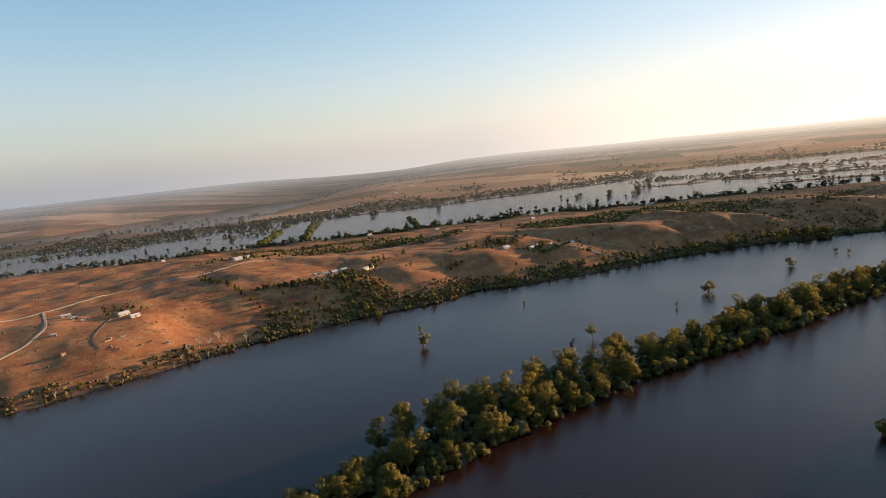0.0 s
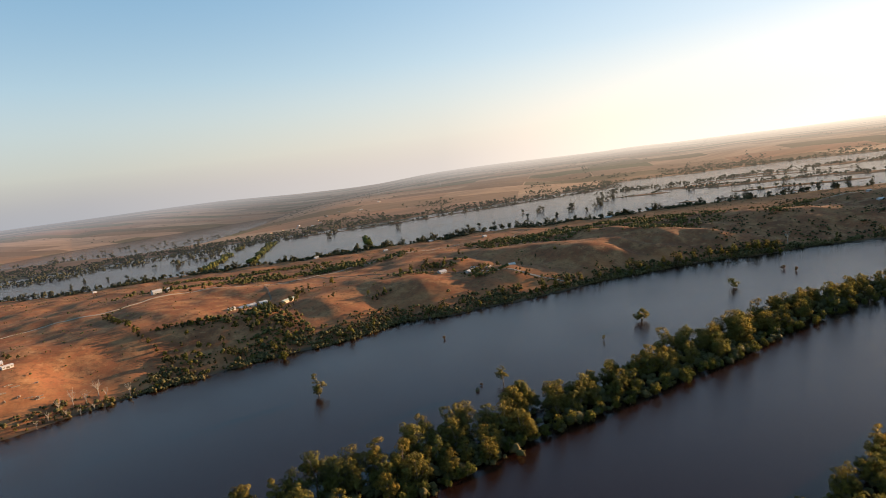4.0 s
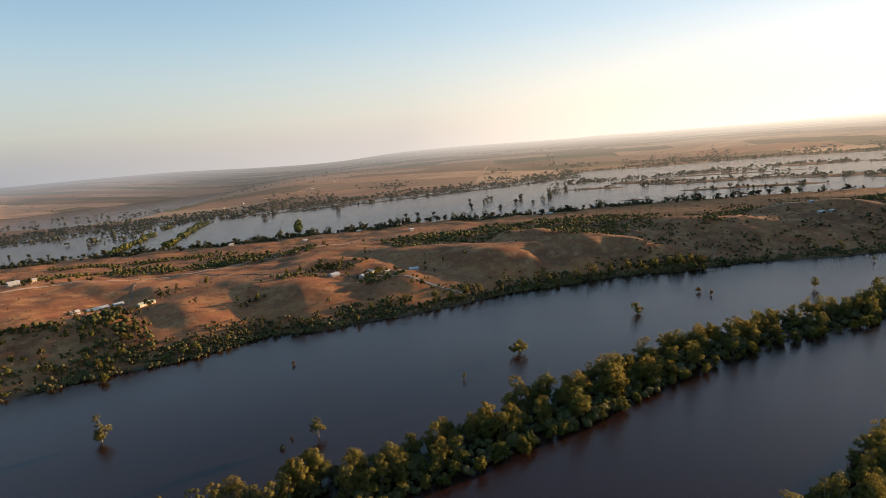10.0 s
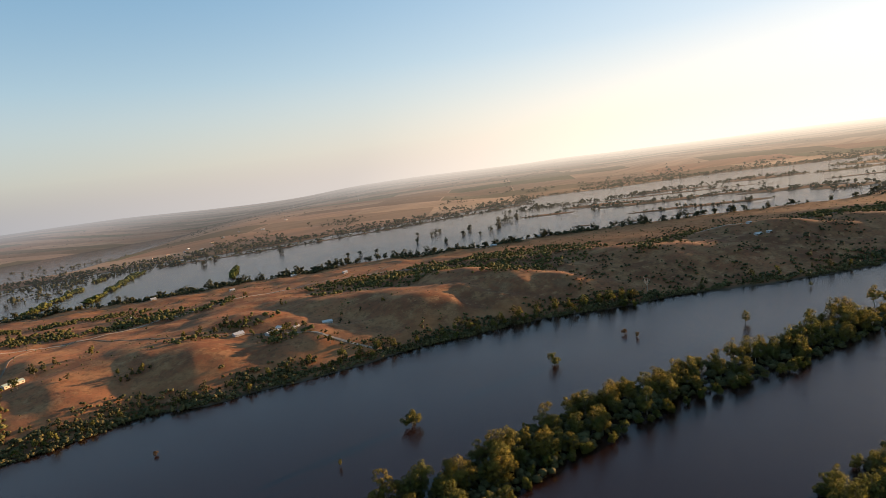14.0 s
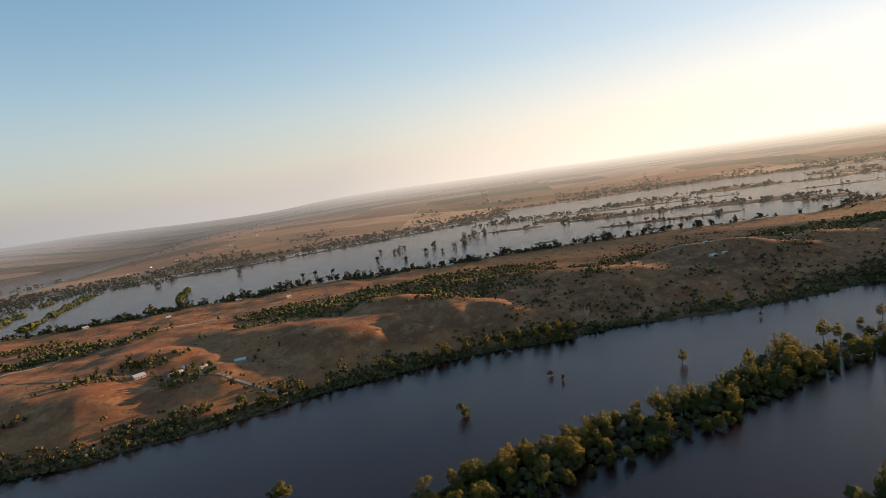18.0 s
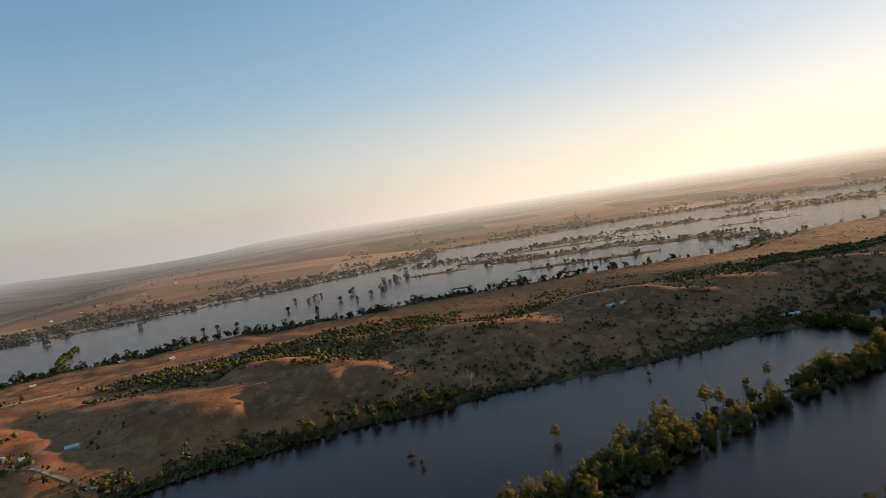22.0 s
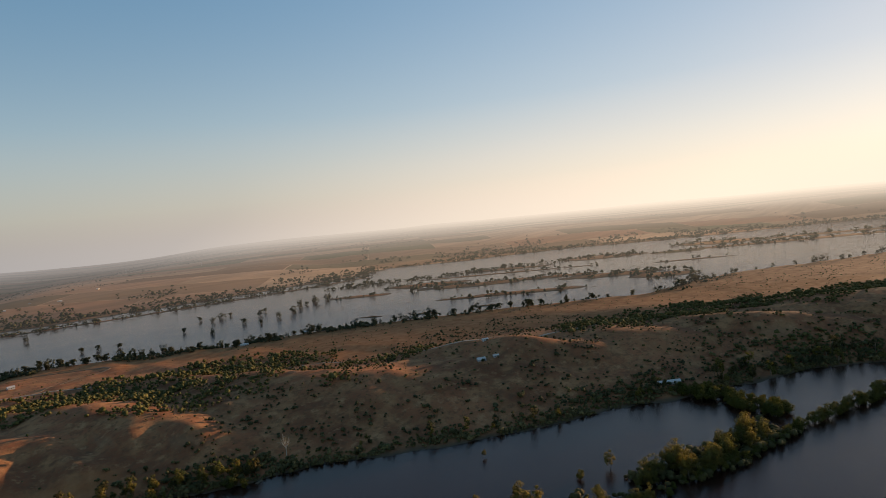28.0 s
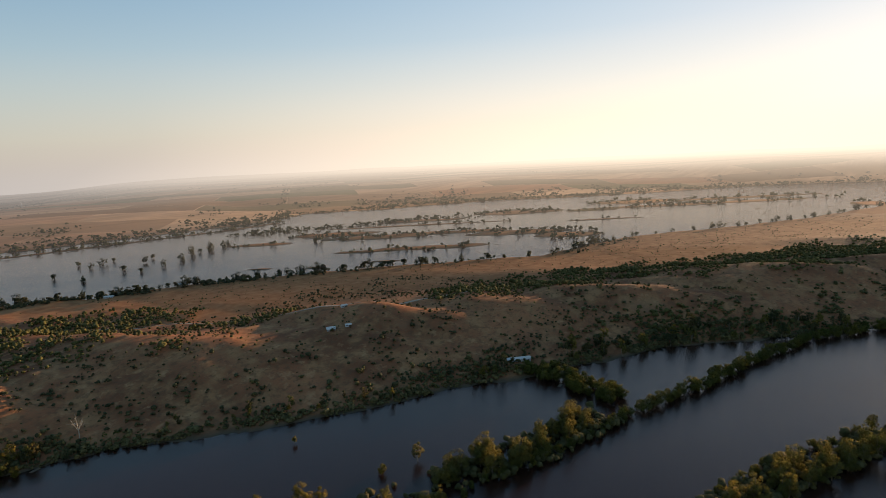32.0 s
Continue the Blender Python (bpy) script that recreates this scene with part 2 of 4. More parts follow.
def height(x, y):
    """The ground's height over the flood water, in the plan's steps."""
    x, y = np.asarray(x, float), np.asarray(y, float)
    yn, yf, yp = on(NEAR_SHORE, x), on(FAR_SHORE, x), on(PLAIN_SHORE, x)
    wob = (rough(x, y, 40, 1) - 0.5) * 10 + (rough(x, y, 14, 2) - 0.5) * 4
    slant = 1 - 0.3 * step(500, 800, x)
    d1, d2 = (y - yn) * slant + wob, (yf - y) * slant + wob
    west = step(260, 60, x)
    near = 1 - np.exp(-np.maximum(d1, 0) / (48 - 8 * step(600, 900, x)))
    shelf = 2.5 + 11.5 * step(0, 270, d2) + 5 * west * step(0, 300, d2)
    crest = (12 + 2 * west + 4 * step(820, 900, x)) * step(10, 90, d1) * step(300 + 130 * west, 120 + 60 * west, d1 / slant) * step(40, 250, d2)
    spur = rough(x + 0.35 * y, y * 0.3, 62, 5) - 0.5
    spur = np.sqrt(spur * spur + 0.006) * 2
    gully = (spur - 0.4) * (13 - 4 * step(300, 200, x) - 5 * step(150, 20, x)) * step(5, 55, d1) * step(330, 120, d1) * step(0, 120, d2) + ((rough(x, y, 33, 6) - 0.5) * 4 + (rough(x, y, 13, 46) - 0.5) * 1.6 * step(5, 40, d1)) * (1 - 0.8 * step(800, 920, x) * step(110, 190, d1))
    ridge = near * (shelf + crest + gully)
    for kx, ky, rx, ry, kh in KNOLLS:
        ridge = ridge + kh * np.exp(-((x - kx) / rx) ** 2 - ((y - ky) / ry) ** 2)
    land = np.maximum(0.3, ridge) * step(-2, 6, d2) + 0.25
    ridge = np.where((d1 > 0) & (d2 > 0), land, -2.5 * step(0, -25, np.minimum(d1, d2)) + 0.2)
    d3 = (y - yp) * 0.85 + wob * 2
    plain_ = 1.2 + 24 * step(60, 520, d3) + 74 * (np.clip((np.hypot(x - 300, y) - 1900) / 1150, 0, 1)) ** 1.5 * step(150, 500, d3) + (rough(x, y, 260, 7) - 0.5) * 8 * step(100, 600, d3)
    basin = step(-700, 150, y - np.interp(x, [-3000, -216, -29, 131, 308, 541, 841, 900], [2060, 2060, 1970, 1800, 1820, 2160, 2740, 2800])) * step(-350, 100, np.interp(x, [-3000, -260, -44, 257, 545, 900], [2400, 2420, 2560, 2640, 2720, 2760]) - y) * step(1700, 800, x)
    plain_ = 1.2 + (plain_ - 1.2) * (1 - 0.93 * basin)
    plain_ = np.where(d3 > 0, plain_ * step(0, 20, d3), -2.5 * step(0, -25, d3))
    h = np.maximum(ridge, plain_)
    for ix, iy, a, b, turn in ISLES:
        c, s = math.cos(radians(turn)), math.sin(radians(turn))
        u, v = ((x - ix) * c + (y - iy) * s) / a, (-(x - ix) * s + (y - iy) * c) / b
        q = np.sqrt(u * u + v * v) + (rough(x, y, 25, 9) - 0.5) * 0.5
        h = np.maximum(h, 1.9 - 1.6 * q)
    # the tree-lined bank along the plain and the lake behind it
    yb = np.interp(x, [450, 640, 850, 1040, 1280, 1430], [1500, 1430, 1380, 1355, 1325, 1330])
    h = np.where((x > 450) & (x < 1430), np.maximum(h, 1.0 - np.abs(y - yb - 18 + wob) / 14), h)
    lake = step(0, 60, y - np.interp(x, [-3000, -216, -29, 131, 308, 541, 841, 900], [2060, 2060, 1970, 1800, 1820, 2160, 2740, 2800])) * step(0, 60, np.interp(x, [-3000, -260, -44, 257, 545, 900], [2400, 2420, 2560, 2640, 2720, 2760]) - y) * step(930, 850, x)
    h = h * (1 - lake) - 2 * lake
    return h


def grid(stops):
    """Coordinates from (place, step) pairs, the step changing evenly between them."""
    out = [stops[0][0]]
    while out[-1] < stops[-1][0]:
        out.append(out[-1] + np.interp(out[-1], [s[0] for s in stops], [s[1] for s in stops]))
    return np.array(out)


def sheet(name, xs, ys, hs, mat):
    me = bpy.data.meshes.new(name)
    nx, ny = len(xs), len(ys)
    gx, gy = np.meshgrid(xs, ys, indexing="ij")
    co = np.stack([gx, gy, hs], -1).reshape(-1, 3) * M
    i = (np.arange(nx - 1)[:, None] * ny + np.arange(ny - 1)[None]).ravel()
    quads = np.stack([i, i + ny, i + ny + 1, i + 1], -1)
    me.vertices.add(len(co))
    me.vertices.foreach_set("co", co.ravel())
    me.loops.add(quads.size)
    me.loops.foreach_set("vertex_index", quads.ravel())
    me.polygons.add(len(quads))
    me.polygons.foreach_set("loop_start", np.arange(len(quads)) * 4)
    me.update(calc_edges=True)
    me.polygons.foreach_set("use_smooth", np.ones(len(quads), bool))
    me.materials.append(mat)
    return new(name, me)


def quads_mesh(name, leafy, mat):
    """A mesh of foliage: its corners and the way its clumps face there, both n x 3, and its faces, m x 4."""
    co, facing, faces = leafy
    me = bpy.data.meshes.new(name)
    me.vertices.add(len(co))
    me.vertices.foreach_set("co", np.ascontiguousarray(co, np.float32).ravel())
    me.loops.add(faces.size)
    me.loops.foreach_set("vertex_index", np.ascontiguousarray(faces, np.int32).ravel())
    me.polygons.add(len(faces))
    me.polygons.foreach_set("loop_start", np.arange(len(faces)) * 4)
    me.update(calc_edges=True)
    way = me.attributes.new("leaf_normal", "FLOAT_VECTOR", "POINT")
    way.data.foreach_set("vector", np.ascontiguousarray(facing, np.float32).ravel())
    me.materials.append(mat)
    return me


def plan_place(nt):
    """The place in steps of M metres."""
    v = nt.nodes.new("ShaderNodeVectorMath")
    v.operation = "SCALE"
    v.inputs["Scale"].default_value = 1 / M
    nt.links.new(nt.nodes.new("ShaderNodeNewGeometry").outputs["Position"], v.inputs[0])
    return v.outputs[0]


def ground_material():
    m, nt, b = material("dry_ground", 0.95, 0, 0.1)
    geo = nt.nodes.new("ShaderNodeNewGeometry")
    pos = plan_place(nt)
    sep = nt.nodes.new("ShaderNodeSeparateXYZ")
    nt.links.new(pos, sep.inputs[0])
    big = noise_at(nt, 0.012, 5, pos)
    mid = noise_at(nt, 0.06, 5, pos)
    fine = noise_at(nt, 0.6, 4, pos)
    earth = ramp(nt, big, [(0.35, (0.173, 0.0642, 0.0301)), (0.5, (0.263, 0.0978, 0.0441)), (0.65, (0.362, 0.143, 0.0642))])
    grass = ramp(nt, mid, [(0.3, (0.208, 0.0941, 0.0401)), (0.7, (0.389, 0.189, 0.0828))])
    c = mixed(nt, ramp(nt, mid, [(0.42, (0, 0, 0)), (0.6, (0.8, 0.8, 0.8))]), earth, grass)
    c = mixed(nt, ramp(nt, fine, [(0.5, (0, 0, 0)), (0.72, (0.55, 0.55, 0.55))]), c, (0.175, 0.112, 0.0562))
    c = mixed(nt, ramp(nt, noise_at(nt, 0.2, 6, pos, 0.65), [(0.5, (0, 0, 0)), (0.62, (0.6, 0.6, 0.6))]), c, (0.131, 0.066, 0.0338))
    c = mixed(nt, ramp(nt, noise_at(nt, 0.11, 6, pos, 0.7), [(0.56, (0, 0, 0)), (0.68, (0.55, 0.55, 0.55))]), c, (0.456, 0.244, 0.114))
    cover = nt.nodes.new("ShaderNodeAttribute")
    cover.attribute_name = "dry_grass"
    gold = ramp(nt, noise_at(nt, 0.09, 5, pos), [(0.35, (0.27, 0.103, 0.0391)), (0.65, (0.399, 0.173, 0.0704))])
    gold = mixed(nt, ramp(nt, fine, [(0.55, (0, 0, 0)), (0.75, (0.4, 0.4, 0.4))]), gold, (0.258, 0.134, 0.0489))
    c = mixed(nt, cover.outputs["Fac"], c, gold)
    # parcels of stubble and fallow on the plain
    rot = node(nt, "VectorRotate", Angle=radians(38))
    wide = nt.nodes.new("ShaderNodeAttribute")
    wide.attribute_name = "plain_place"
    wide = wide.outputs["Vector"]
    nt.links.new(wide, rot.inputs["Vector"])
    brick = node(nt, "TexBrick", Scale=0.0016)
    brick.inputs["Color1"].default_value = (0.0, 0.0, 0.0, 1)
    brick.inputs["Color2"].default_value = (1.0, 1.0, 1.0, 1)
    brick.inputs["Mortar"].default_value = (0.45, 0.45, 0.45, 1)
    brick.inputs["Mortar Size"].default_value = 0.004
    brick.inputs["Brick Width"].default_value = 0.9
    brick.inputs["Row Height"].default_value = 0.35
    nt.links.new(rot.outputs[0], brick.inputs["Vector"])
    fields = ramp(nt, brick.outputs["Color"], [(0.0, (0.0994, 0.0933, 0.0451)), (0.25, (0.311, 0.16, 0.0906)), (0.5, (0.466, 0.3, 0.191)), (0.75, (0.178, 0.104, 0.0602)), (1.0, (0.111, 0.124, 0.0552))])
    streak = node(nt, "Mapping")
    streak.inputs["Rotation"].default_value = (0, 0, radians(-38))
    streak.inputs["Scale"].default_value = (0.12, 1.0, 1)
    nt.links.new(wide, streak.inputs["Vector"])
    lines = noise_at(nt, 0.02, 4, streak.outputs[0])
    fields = mixed(nt, ramp(nt, lines, [(0.42, (0, 0, 0)), (0.62, (0.5, 0.5, 0.5))]), fields, (0.17, 0.11, 0.065))
    fields = mixed(nt, ramp(nt, noise_at(nt, 0.004, 5, wide), [(0.45, (0, 0, 0)), (0.7, (0.45, 0.45, 0.45))]), fields, (0.24, 0.165, 0.10))
    far = nt.nodes.new("ShaderNodeMapRange")
    nt.links.new(sep.outputs["Z"], far.inputs[0])
    dist = nt.nodes.new("ShaderNodeVectorMath")
    dist.operation = "DISTANCE"
    dist.inputs[1].default_value = (300, 0, 0)
    nt.links.new(pos, dist.inputs[0])
    nt.links.new(dist.outputs["Value"], far.inputs[0])
    far.inputs[1].default_value, far.inputs[2].default_value = 1500, 1750
    c = mixed(nt, far.outputs[0], c, fields)
    # bare pale earth on the steep banks
    steep = nt.nodes.new("ShaderNodeSeparateXYZ")
    nt.links.new(geo.outputs["Normal"], steep.inputs[0])
    cut = nt.nodes.new("ShaderNodeMapRange")
    nt.links.new(steep.outputs["Z"], cut.inputs[0])
    cut.inputs[1].default_value, cut.inputs[2].default_value = 0.90, 0.80
    c = mixed(nt, cut.outputs[0], c, (0.25, 0.15, 0.08))
    # wet dark margin at the water
    wet = nt.nodes.new("ShaderNodeMapRange")
    nt.links.new(sep.outputs["Z"], wet.inputs[0])
    wet.inputs[1].default_value, wet.inputs[2].default_value = 0.1, 1.0
    c = mixed(nt, wet.outputs[0], (0.09, 0.065, 0.04), c)
    nt.links.new(c, b.inputs["Base Color"])
    bump(nt, b, fine, 0.5, 0.5)
    return m


def water_material():
    """Turbid flood water: a calm river, and an open reach beyond the hill that the wind ruffles."""
    m, nt, b = material("flood_water", 0.15, 0, 0.42)
    pos = plan_place(nt)
    b.inputs["IOR"].default_value = 1.33
    c = ramp(nt, noise_at(nt, 0.006, 4, pos), [(0.3, (0.021, 0.0075, 0.0045)), (0.7, (0.029, 0.011, 0.0065))])
    nt.links.new(c, b.inputs["Base Color"])
    wind = noise_at(nt, 0.02, 3, pos)
    r = ramp(nt, wind, [(0.35, (0.1, 0.1, 0.1)), (0.7, (0.22, 0.22, 0.22))])
    turn = node(nt, "Mapping")
    turn.inputs["Rotation"].default_value = (0, 0, radians(25))
    turn.inputs["Scale"].default_value = (1.0, 0.35, 1)
    nt.links.new(pos, turn.inputs["Vector"])
    reach = nt.nodes.new("ShaderNodeVectorMath")
    reach.operation = "DOT_PRODUCT"
    reach.inputs[1].default_value = (0.5, 1, 0)
    nt.links.new(pos, reach.inputs[0])
    ruffled = nt.nodes.new("ShaderNodeMapRange")
    nt.links.new(reach.outputs["Value"], ruffled.inputs[0])
    for slot, value in zip(ruffled.inputs[1:5], (800, 1100, 0.3, 0.5)):
        slot.default_value = value
    nt.links.new(r, b.inputs["Roughness"])
    waves = node(nt, "Bump", Distance=0.8)
    nt.links.new(ruffled.outputs[0], waves.inputs["Strength"])
    nt.links.new(noise_at(nt, 1.4, 4, turn.outputs[0]), waves.inputs["Height"])
    nt.links.new(waves.outputs[0], b.inputs["Normal"])
    return m


GROUND = ground_material()
WATER = water_material()
XS = grid([(-3300, 150), (-800, 40), (-150, 5), (1350, 5), (2300, 16), (3700, 60)])
YS = grid([(-3300, 300), (-1500, 200), (-300, 60), (40, 7), (250, 4.5), (1100, 4.5), (1300, 9), (2000, 14), (3500, 24)])
GX, GY = np.meshgrid(XS, YS, indexing="ij")
GROUND_SHEET = sheet("ground", XS, YS, height(GX, GY), GROUND)
near_y, far_y = on(NEAR_SHORE, GX), on(FAR_SHORE, GX)
grass_wide = 70 + 260 * step(620, 900, GX)
dry_grass = step(grass_wide, grass_wide * 0.55, far_y - GY + (rough(GX, GY, 45, 51) - 0.5) * 60) * step(70, 160, GY - near_y)
shore_grass = step(8, 18, GY - near_y) * step(46, 16, GY - near_y + (rough(GX, GY, 30, 52) - 0.5) * 30) * step(720, 560, GX) * (0.35 + 0.5 * (rough(GX, GY, 22, 53) > 0.4))
dry_grass = np.maximum(np.maximum(dry_grass, shore_grass), 0.85 * (GY > far_y))
layer = GROUND_SHEET.data.attributes.new("dry_grass", "FLOAT", "POINT")
layer.data.foreach_set("value", dry_grass.astype(np.float32).ravel())
# the fields of the rising plain grow narrower with distance
far_on = np.hypot(GX - 300, GY)
rise = 116 / (116 - 74 * np.clip((far_on - 1900) / 1150, 0, 1) ** 1.5)
layer = GROUND_SHEET.data.attributes.new("plain_place", "FLOAT_VECTOR", "POINT")
layer.data.foreach_set("vector", np.stack([300 + (GX - 300) * rise, GY * rise, np.zeros_like(GX)], -1).astype(np.float32).ravel())
tagged(GROUND_SHEET, "dry red-brown hills and pale stubble plain", "ground", kind="structure")
tagged(sheet("water", np.array([-3300, -1000, 0, 1000, 2000, 3700.0]), np.array([-3300, -500, 0, 1000, 2000, 3500.0]), np.zeros((6, 6)), WATER), "dark brown rippled flood water", "water", kind="structure")


# ---- trees ----
def blob_points(rng, n, flat=0.8):
    v = rng.normal(size=(n, 3))
    v /= np.linalg.norm(v, axis=1)[:, None]
    v *= rng.uniform(0.75, 1.0, (n, 1))
    v[:, 2] *= flat
    return v


def leaves(rng, centres, radii, count, size, middle=None):
    """Leaf sprays on the outside of clumps, and the way they face: outwards from their clump and from the plant's middle."""
    n = len(centres) * count
    v = blob_points(rng, n)
    p = np.repeat(centres, count, 0) + v * np.repeat(radii, count)[:, None]
    nrm = v + rng.normal(size=v.shape) * 0.55
    nrm /= np.linalg.norm(nrm, axis=1)[:, None]
    t = np.cross(nrm, rng.normal(size=v.shape))
    t /= np.linalg.norm(t, axis=1)[:, None] + 1e-9
    w = np.cross(nrm, t)
    s = np.repeat(np.broadcast_to(size, len(centres)), count)[:, None] * rng.uniform(0.6, 1.3, (n, 1))
    a, b = t * s, w * s * 0.7
    droop = np.array([0, 0, -0.25]) * s
    facing = v * 0.9 + nrm * 0.45
    if middle is not None:
        out = p - (middle if np.ndim(middle) == 1 else np.repeat(middle, count, 0))
        facing = facing + out / (np.linalg.norm(out, axis=1)[:, None] + 1e-9) * 0.8
    facing /= np.linalg.norm(facing, axis=1)[:, None] + 1e-9
    co = np.stack([p - a - b * 0.4 + droop, p - b, p + a + b * 0.3 + droop, p + b], 1).reshape(-1, 3)
    return co, np.repeat(facing, 4, 0), np.arange(n * 4).reshape(-1, 4)


def domes(rng, centres, radii):
    """Uneven leafy domes, the bodies of low bushes: three rings of six corners and a cap."""
    up = np.radians([-12, 32, 66])
    ring = np.stack([np.concatenate([np.stack([np.cos(k * np.pi / 3 + e) * np.cos(e), np.sin(k * np.pi / 3 + e) * np.cos(e), np.sin(e)], -1)[None] for k in range(6)]) for e in up]).reshape(-1, 3)
    n = len(centres)
    v = np.broadcast_to(ring, (n, 18, 3)) * rng.uniform(0.72, 1.16, (n, 18, 1))
    co = centres[:, None] + v * np.array([1, 1, 0.85]) * radii[:, None, None]
    faces = [(r * 6 + k, r * 6 + (k + 1) % 6, r * 6 + 6 + (k + 1) % 6, r * 6 + 6 + k) for r in (0, 1) for k in range(6)] + [(12, 13, 14, 15), (12, 15, 16, 17)]
    faces = (np.array(faces)[None] + (np.arange(n) * 18)[:, None, None]).reshape(-1, 4)
    facing = v / np.linalg.norm(v, axis=2)[..., None] + rng.normal(size=v.shape) * 0.22
    return co.reshape(-1, 3), (facing / np.linalg.norm(facing, axis=2)[..., None]).reshape(-1, 3), faces


def limb(bm, a, b, r0, r1, sides=6):
    a, b = Vector(a), Vector(b)
    q = (b - a).to_track_quat("Z", "Y")
    rings = []
    for p, r in ((a, r0), (a.lerp(b, 0.5) + q @ Vector((r0 * 0.5, 0, 0)), (r0 + r1) / 2), (b, r1)):
        rings.append([bm.verts.new(p + q @ Vector((math.cos(k * 2 * math.pi / sides) * r, math.sin(k * 2 * math.pi / sides) * r, 0))) for k in range(sides)])
    for lo, hi in zip(rings, rings[1:]):
        for k in range(sides):
            bm.faces.new((lo[k], lo[(k + 1) % sides], hi[(k + 1) % sides], hi[k]))
    bm.faces.new(rings[-1])


def part(name, bm, mat, parent, label=""):
    """Links a bmesh as one mesh object under a thing or a part."""
    me = bpy.data.meshes.new(name)
    bm.to_mesh(me)
    bm.free()
    me.materials.append(mat)
    ob = new(name, me)
    ob.parent = parent
    if label:
        ob["label"] = label
    return ob


def make_tree(name, seed, tall, wide, clumps, count, leaf, stem, leaf_mat, label, category="tree", bark=None, limbs=3):
    """A tree at the origin: an Empty with a trunk, its limbs and a crown of leaf sprays."""
    rng = np.random.default_rng(seed)
    top = tagged(new(name), label, category)
    zc = stem + (tall - stem) * 0.47
    heads = max(3, round(clumps / 5))
    v = blob_points(rng, heads, 1.0) * rng.uniform(0.5, 0.9, (heads, 1))
    ends = v * np.array([wide / 2 * 0.72, wide / 2 * 0.72, (tall - stem) / 2 * 0.84]) + np.array([0, 0, zc])
    ends[0] = (rng.normal() * 0.05 * wide, rng.normal() * 0.05 * wide, tall * 0.86)
    centres, radii = [], []
    for e in ends:
        big_r = wide * rng.uniform(0.17, 0.27)
        for u in blob_points(rng, max(3, clumps // heads + 2), 0.85):
            centres.append(e + u * big_r * np.array([1, 1, 0.95]))
            radii.append(wide * rng.uniform(0.075, 0.135))
    centres, radii = np.array(centres), np.array(radii)
    centres[:, 2] = np.maximum(centres[:, 2], stem * 0.6 + 0.3)
    fork = Vector((rng.normal() * 0.03 * tall, rng.normal() * 0.03 * tall, max(0.25 * tall, stem * 1.1)))
    bm = bmesh.new()
    limb(bm, (0, 0, -1.5), fork, tall * 0.026, tall * 0.019, 7)
    for k in range(limbs, heads):
        limb(bm, fork, ends[k], tall * 0.012, tall * 0.005, 4)
    trunk = part("trunk", bm, bark or BARK, top)
    for k in range(limbs):
        bm = bmesh.new()
        limb(bm, fork, ends[k], tall * 0.014, tall * 0.005, 5)
        part("limb", bm, bark or BARK, trunk)
    crown = new("crown", quads_mesh("crown", leaves(rng, centres, radii, count, leaf, np.array([0, 0, zc * 0.9])), leaf_mat))
    crown.parent = top
    return top


def make_dead_tree(seed, tall):
    """A bleached bare tree: a trunk and forking limbs."""
    rng = np.random.default_rng(seed)
    top = tagged(new("dead_tree"), "bleached bare dead tree in the flooded shallows", "tree")
    bm = bmesh.new()
    fork = Vector((0.3, 0, tall * 0.4))
    limb(bm, (0, 0, -1.5), fork, tall * 0.022, tall * 0.015, 7)
    trunk = part("trunk", bm, DEADWOOD, top)
    for k in range(6):
        a = k * 1.05 + rng.uniform(0, 0.6)
        tip = Vector((math.cos(a) * tall * 0.22, math.sin(a) * tall * 0.22, tall * rng.uniform(0.75, 1.0)))
        bm = bmesh.new()
        base = Vector((0, 0, 0)).lerp(fork, rng.uniform(0.7, 1.0))
        limb(bm, base, tip, tall * 0.011, tall * 0.004, 5)
        for _ in range(5):
            p = base.lerp(tip, rng.uniform(0.35, 0.9))
            limb(bm, p, p + Vector(rng.normal(size=3) * np.array([1, 1, 0.6]) + np.array([0, 0, 0.9])) * tall * 0.09, tall * 0.005, tall * 0.002, 4)
        part("limb", bm, DEADWOOD, trunk)
    return top


LUSH = "leafy green river gum standing in flood water"
BIG = [make_tree("gum_tree", 10 + k, 14 + k % 3, 11.5 + 1.5 * (k % 2), 40 + 4 * k, 58, 0.27, 0.2 + 0.25 * k, LEAF_GUM, LUSH) for k in range(5)]
BIGB = [make_tree("bank_gum_tree", 100 + k, 14 + k % 3, 12 + 1.5 * (k % 2), 42 + 3 * k, 58, 0.27, 0.2 + 0.25 * k, LEAF_GUM, "broad leafy gum on the drowned near bank") for k in range(4)]
TALL = [make_tree("tall_gum_tree", 20 + k, 15 - k, 10.5, 38, 44, 0.30, 1.0 + 0.5 * k, LEAF_GUM, "tall open-crowned gum with bare pale trunk in the flood", bark=DEADWOOD) for k in range(3)]
WILLOW = [make_tree("willow_tree", 40 + k, 7 + k * 0.6, 8.5 + k, 30, 46, 0.30, 0.3, LEAF_WILLOW, "round bright green willow at the water's edge") for k in range(4)]
BANKT = [make_tree("bank_tree", 30 + k, 7.5 + k, 7 + k * 0.7, 22, 34, 0.33, 0.1 + 0.25 * k, LEAF_GUM if k % 2 else LEAF_GREY, "dark green gum tree on the river bank", limbs=1) for k in range(5)]
FART = [make_tree("river_tree", 80 + k, 5.5 + k * 0.9, 9.5 + k * 1.1, 22, 18, 0.5, 0.1 + 0.1 * k, LEAF_WOODS, "dark gum tree beside the second channel", limbs=1) for k in range(4)]
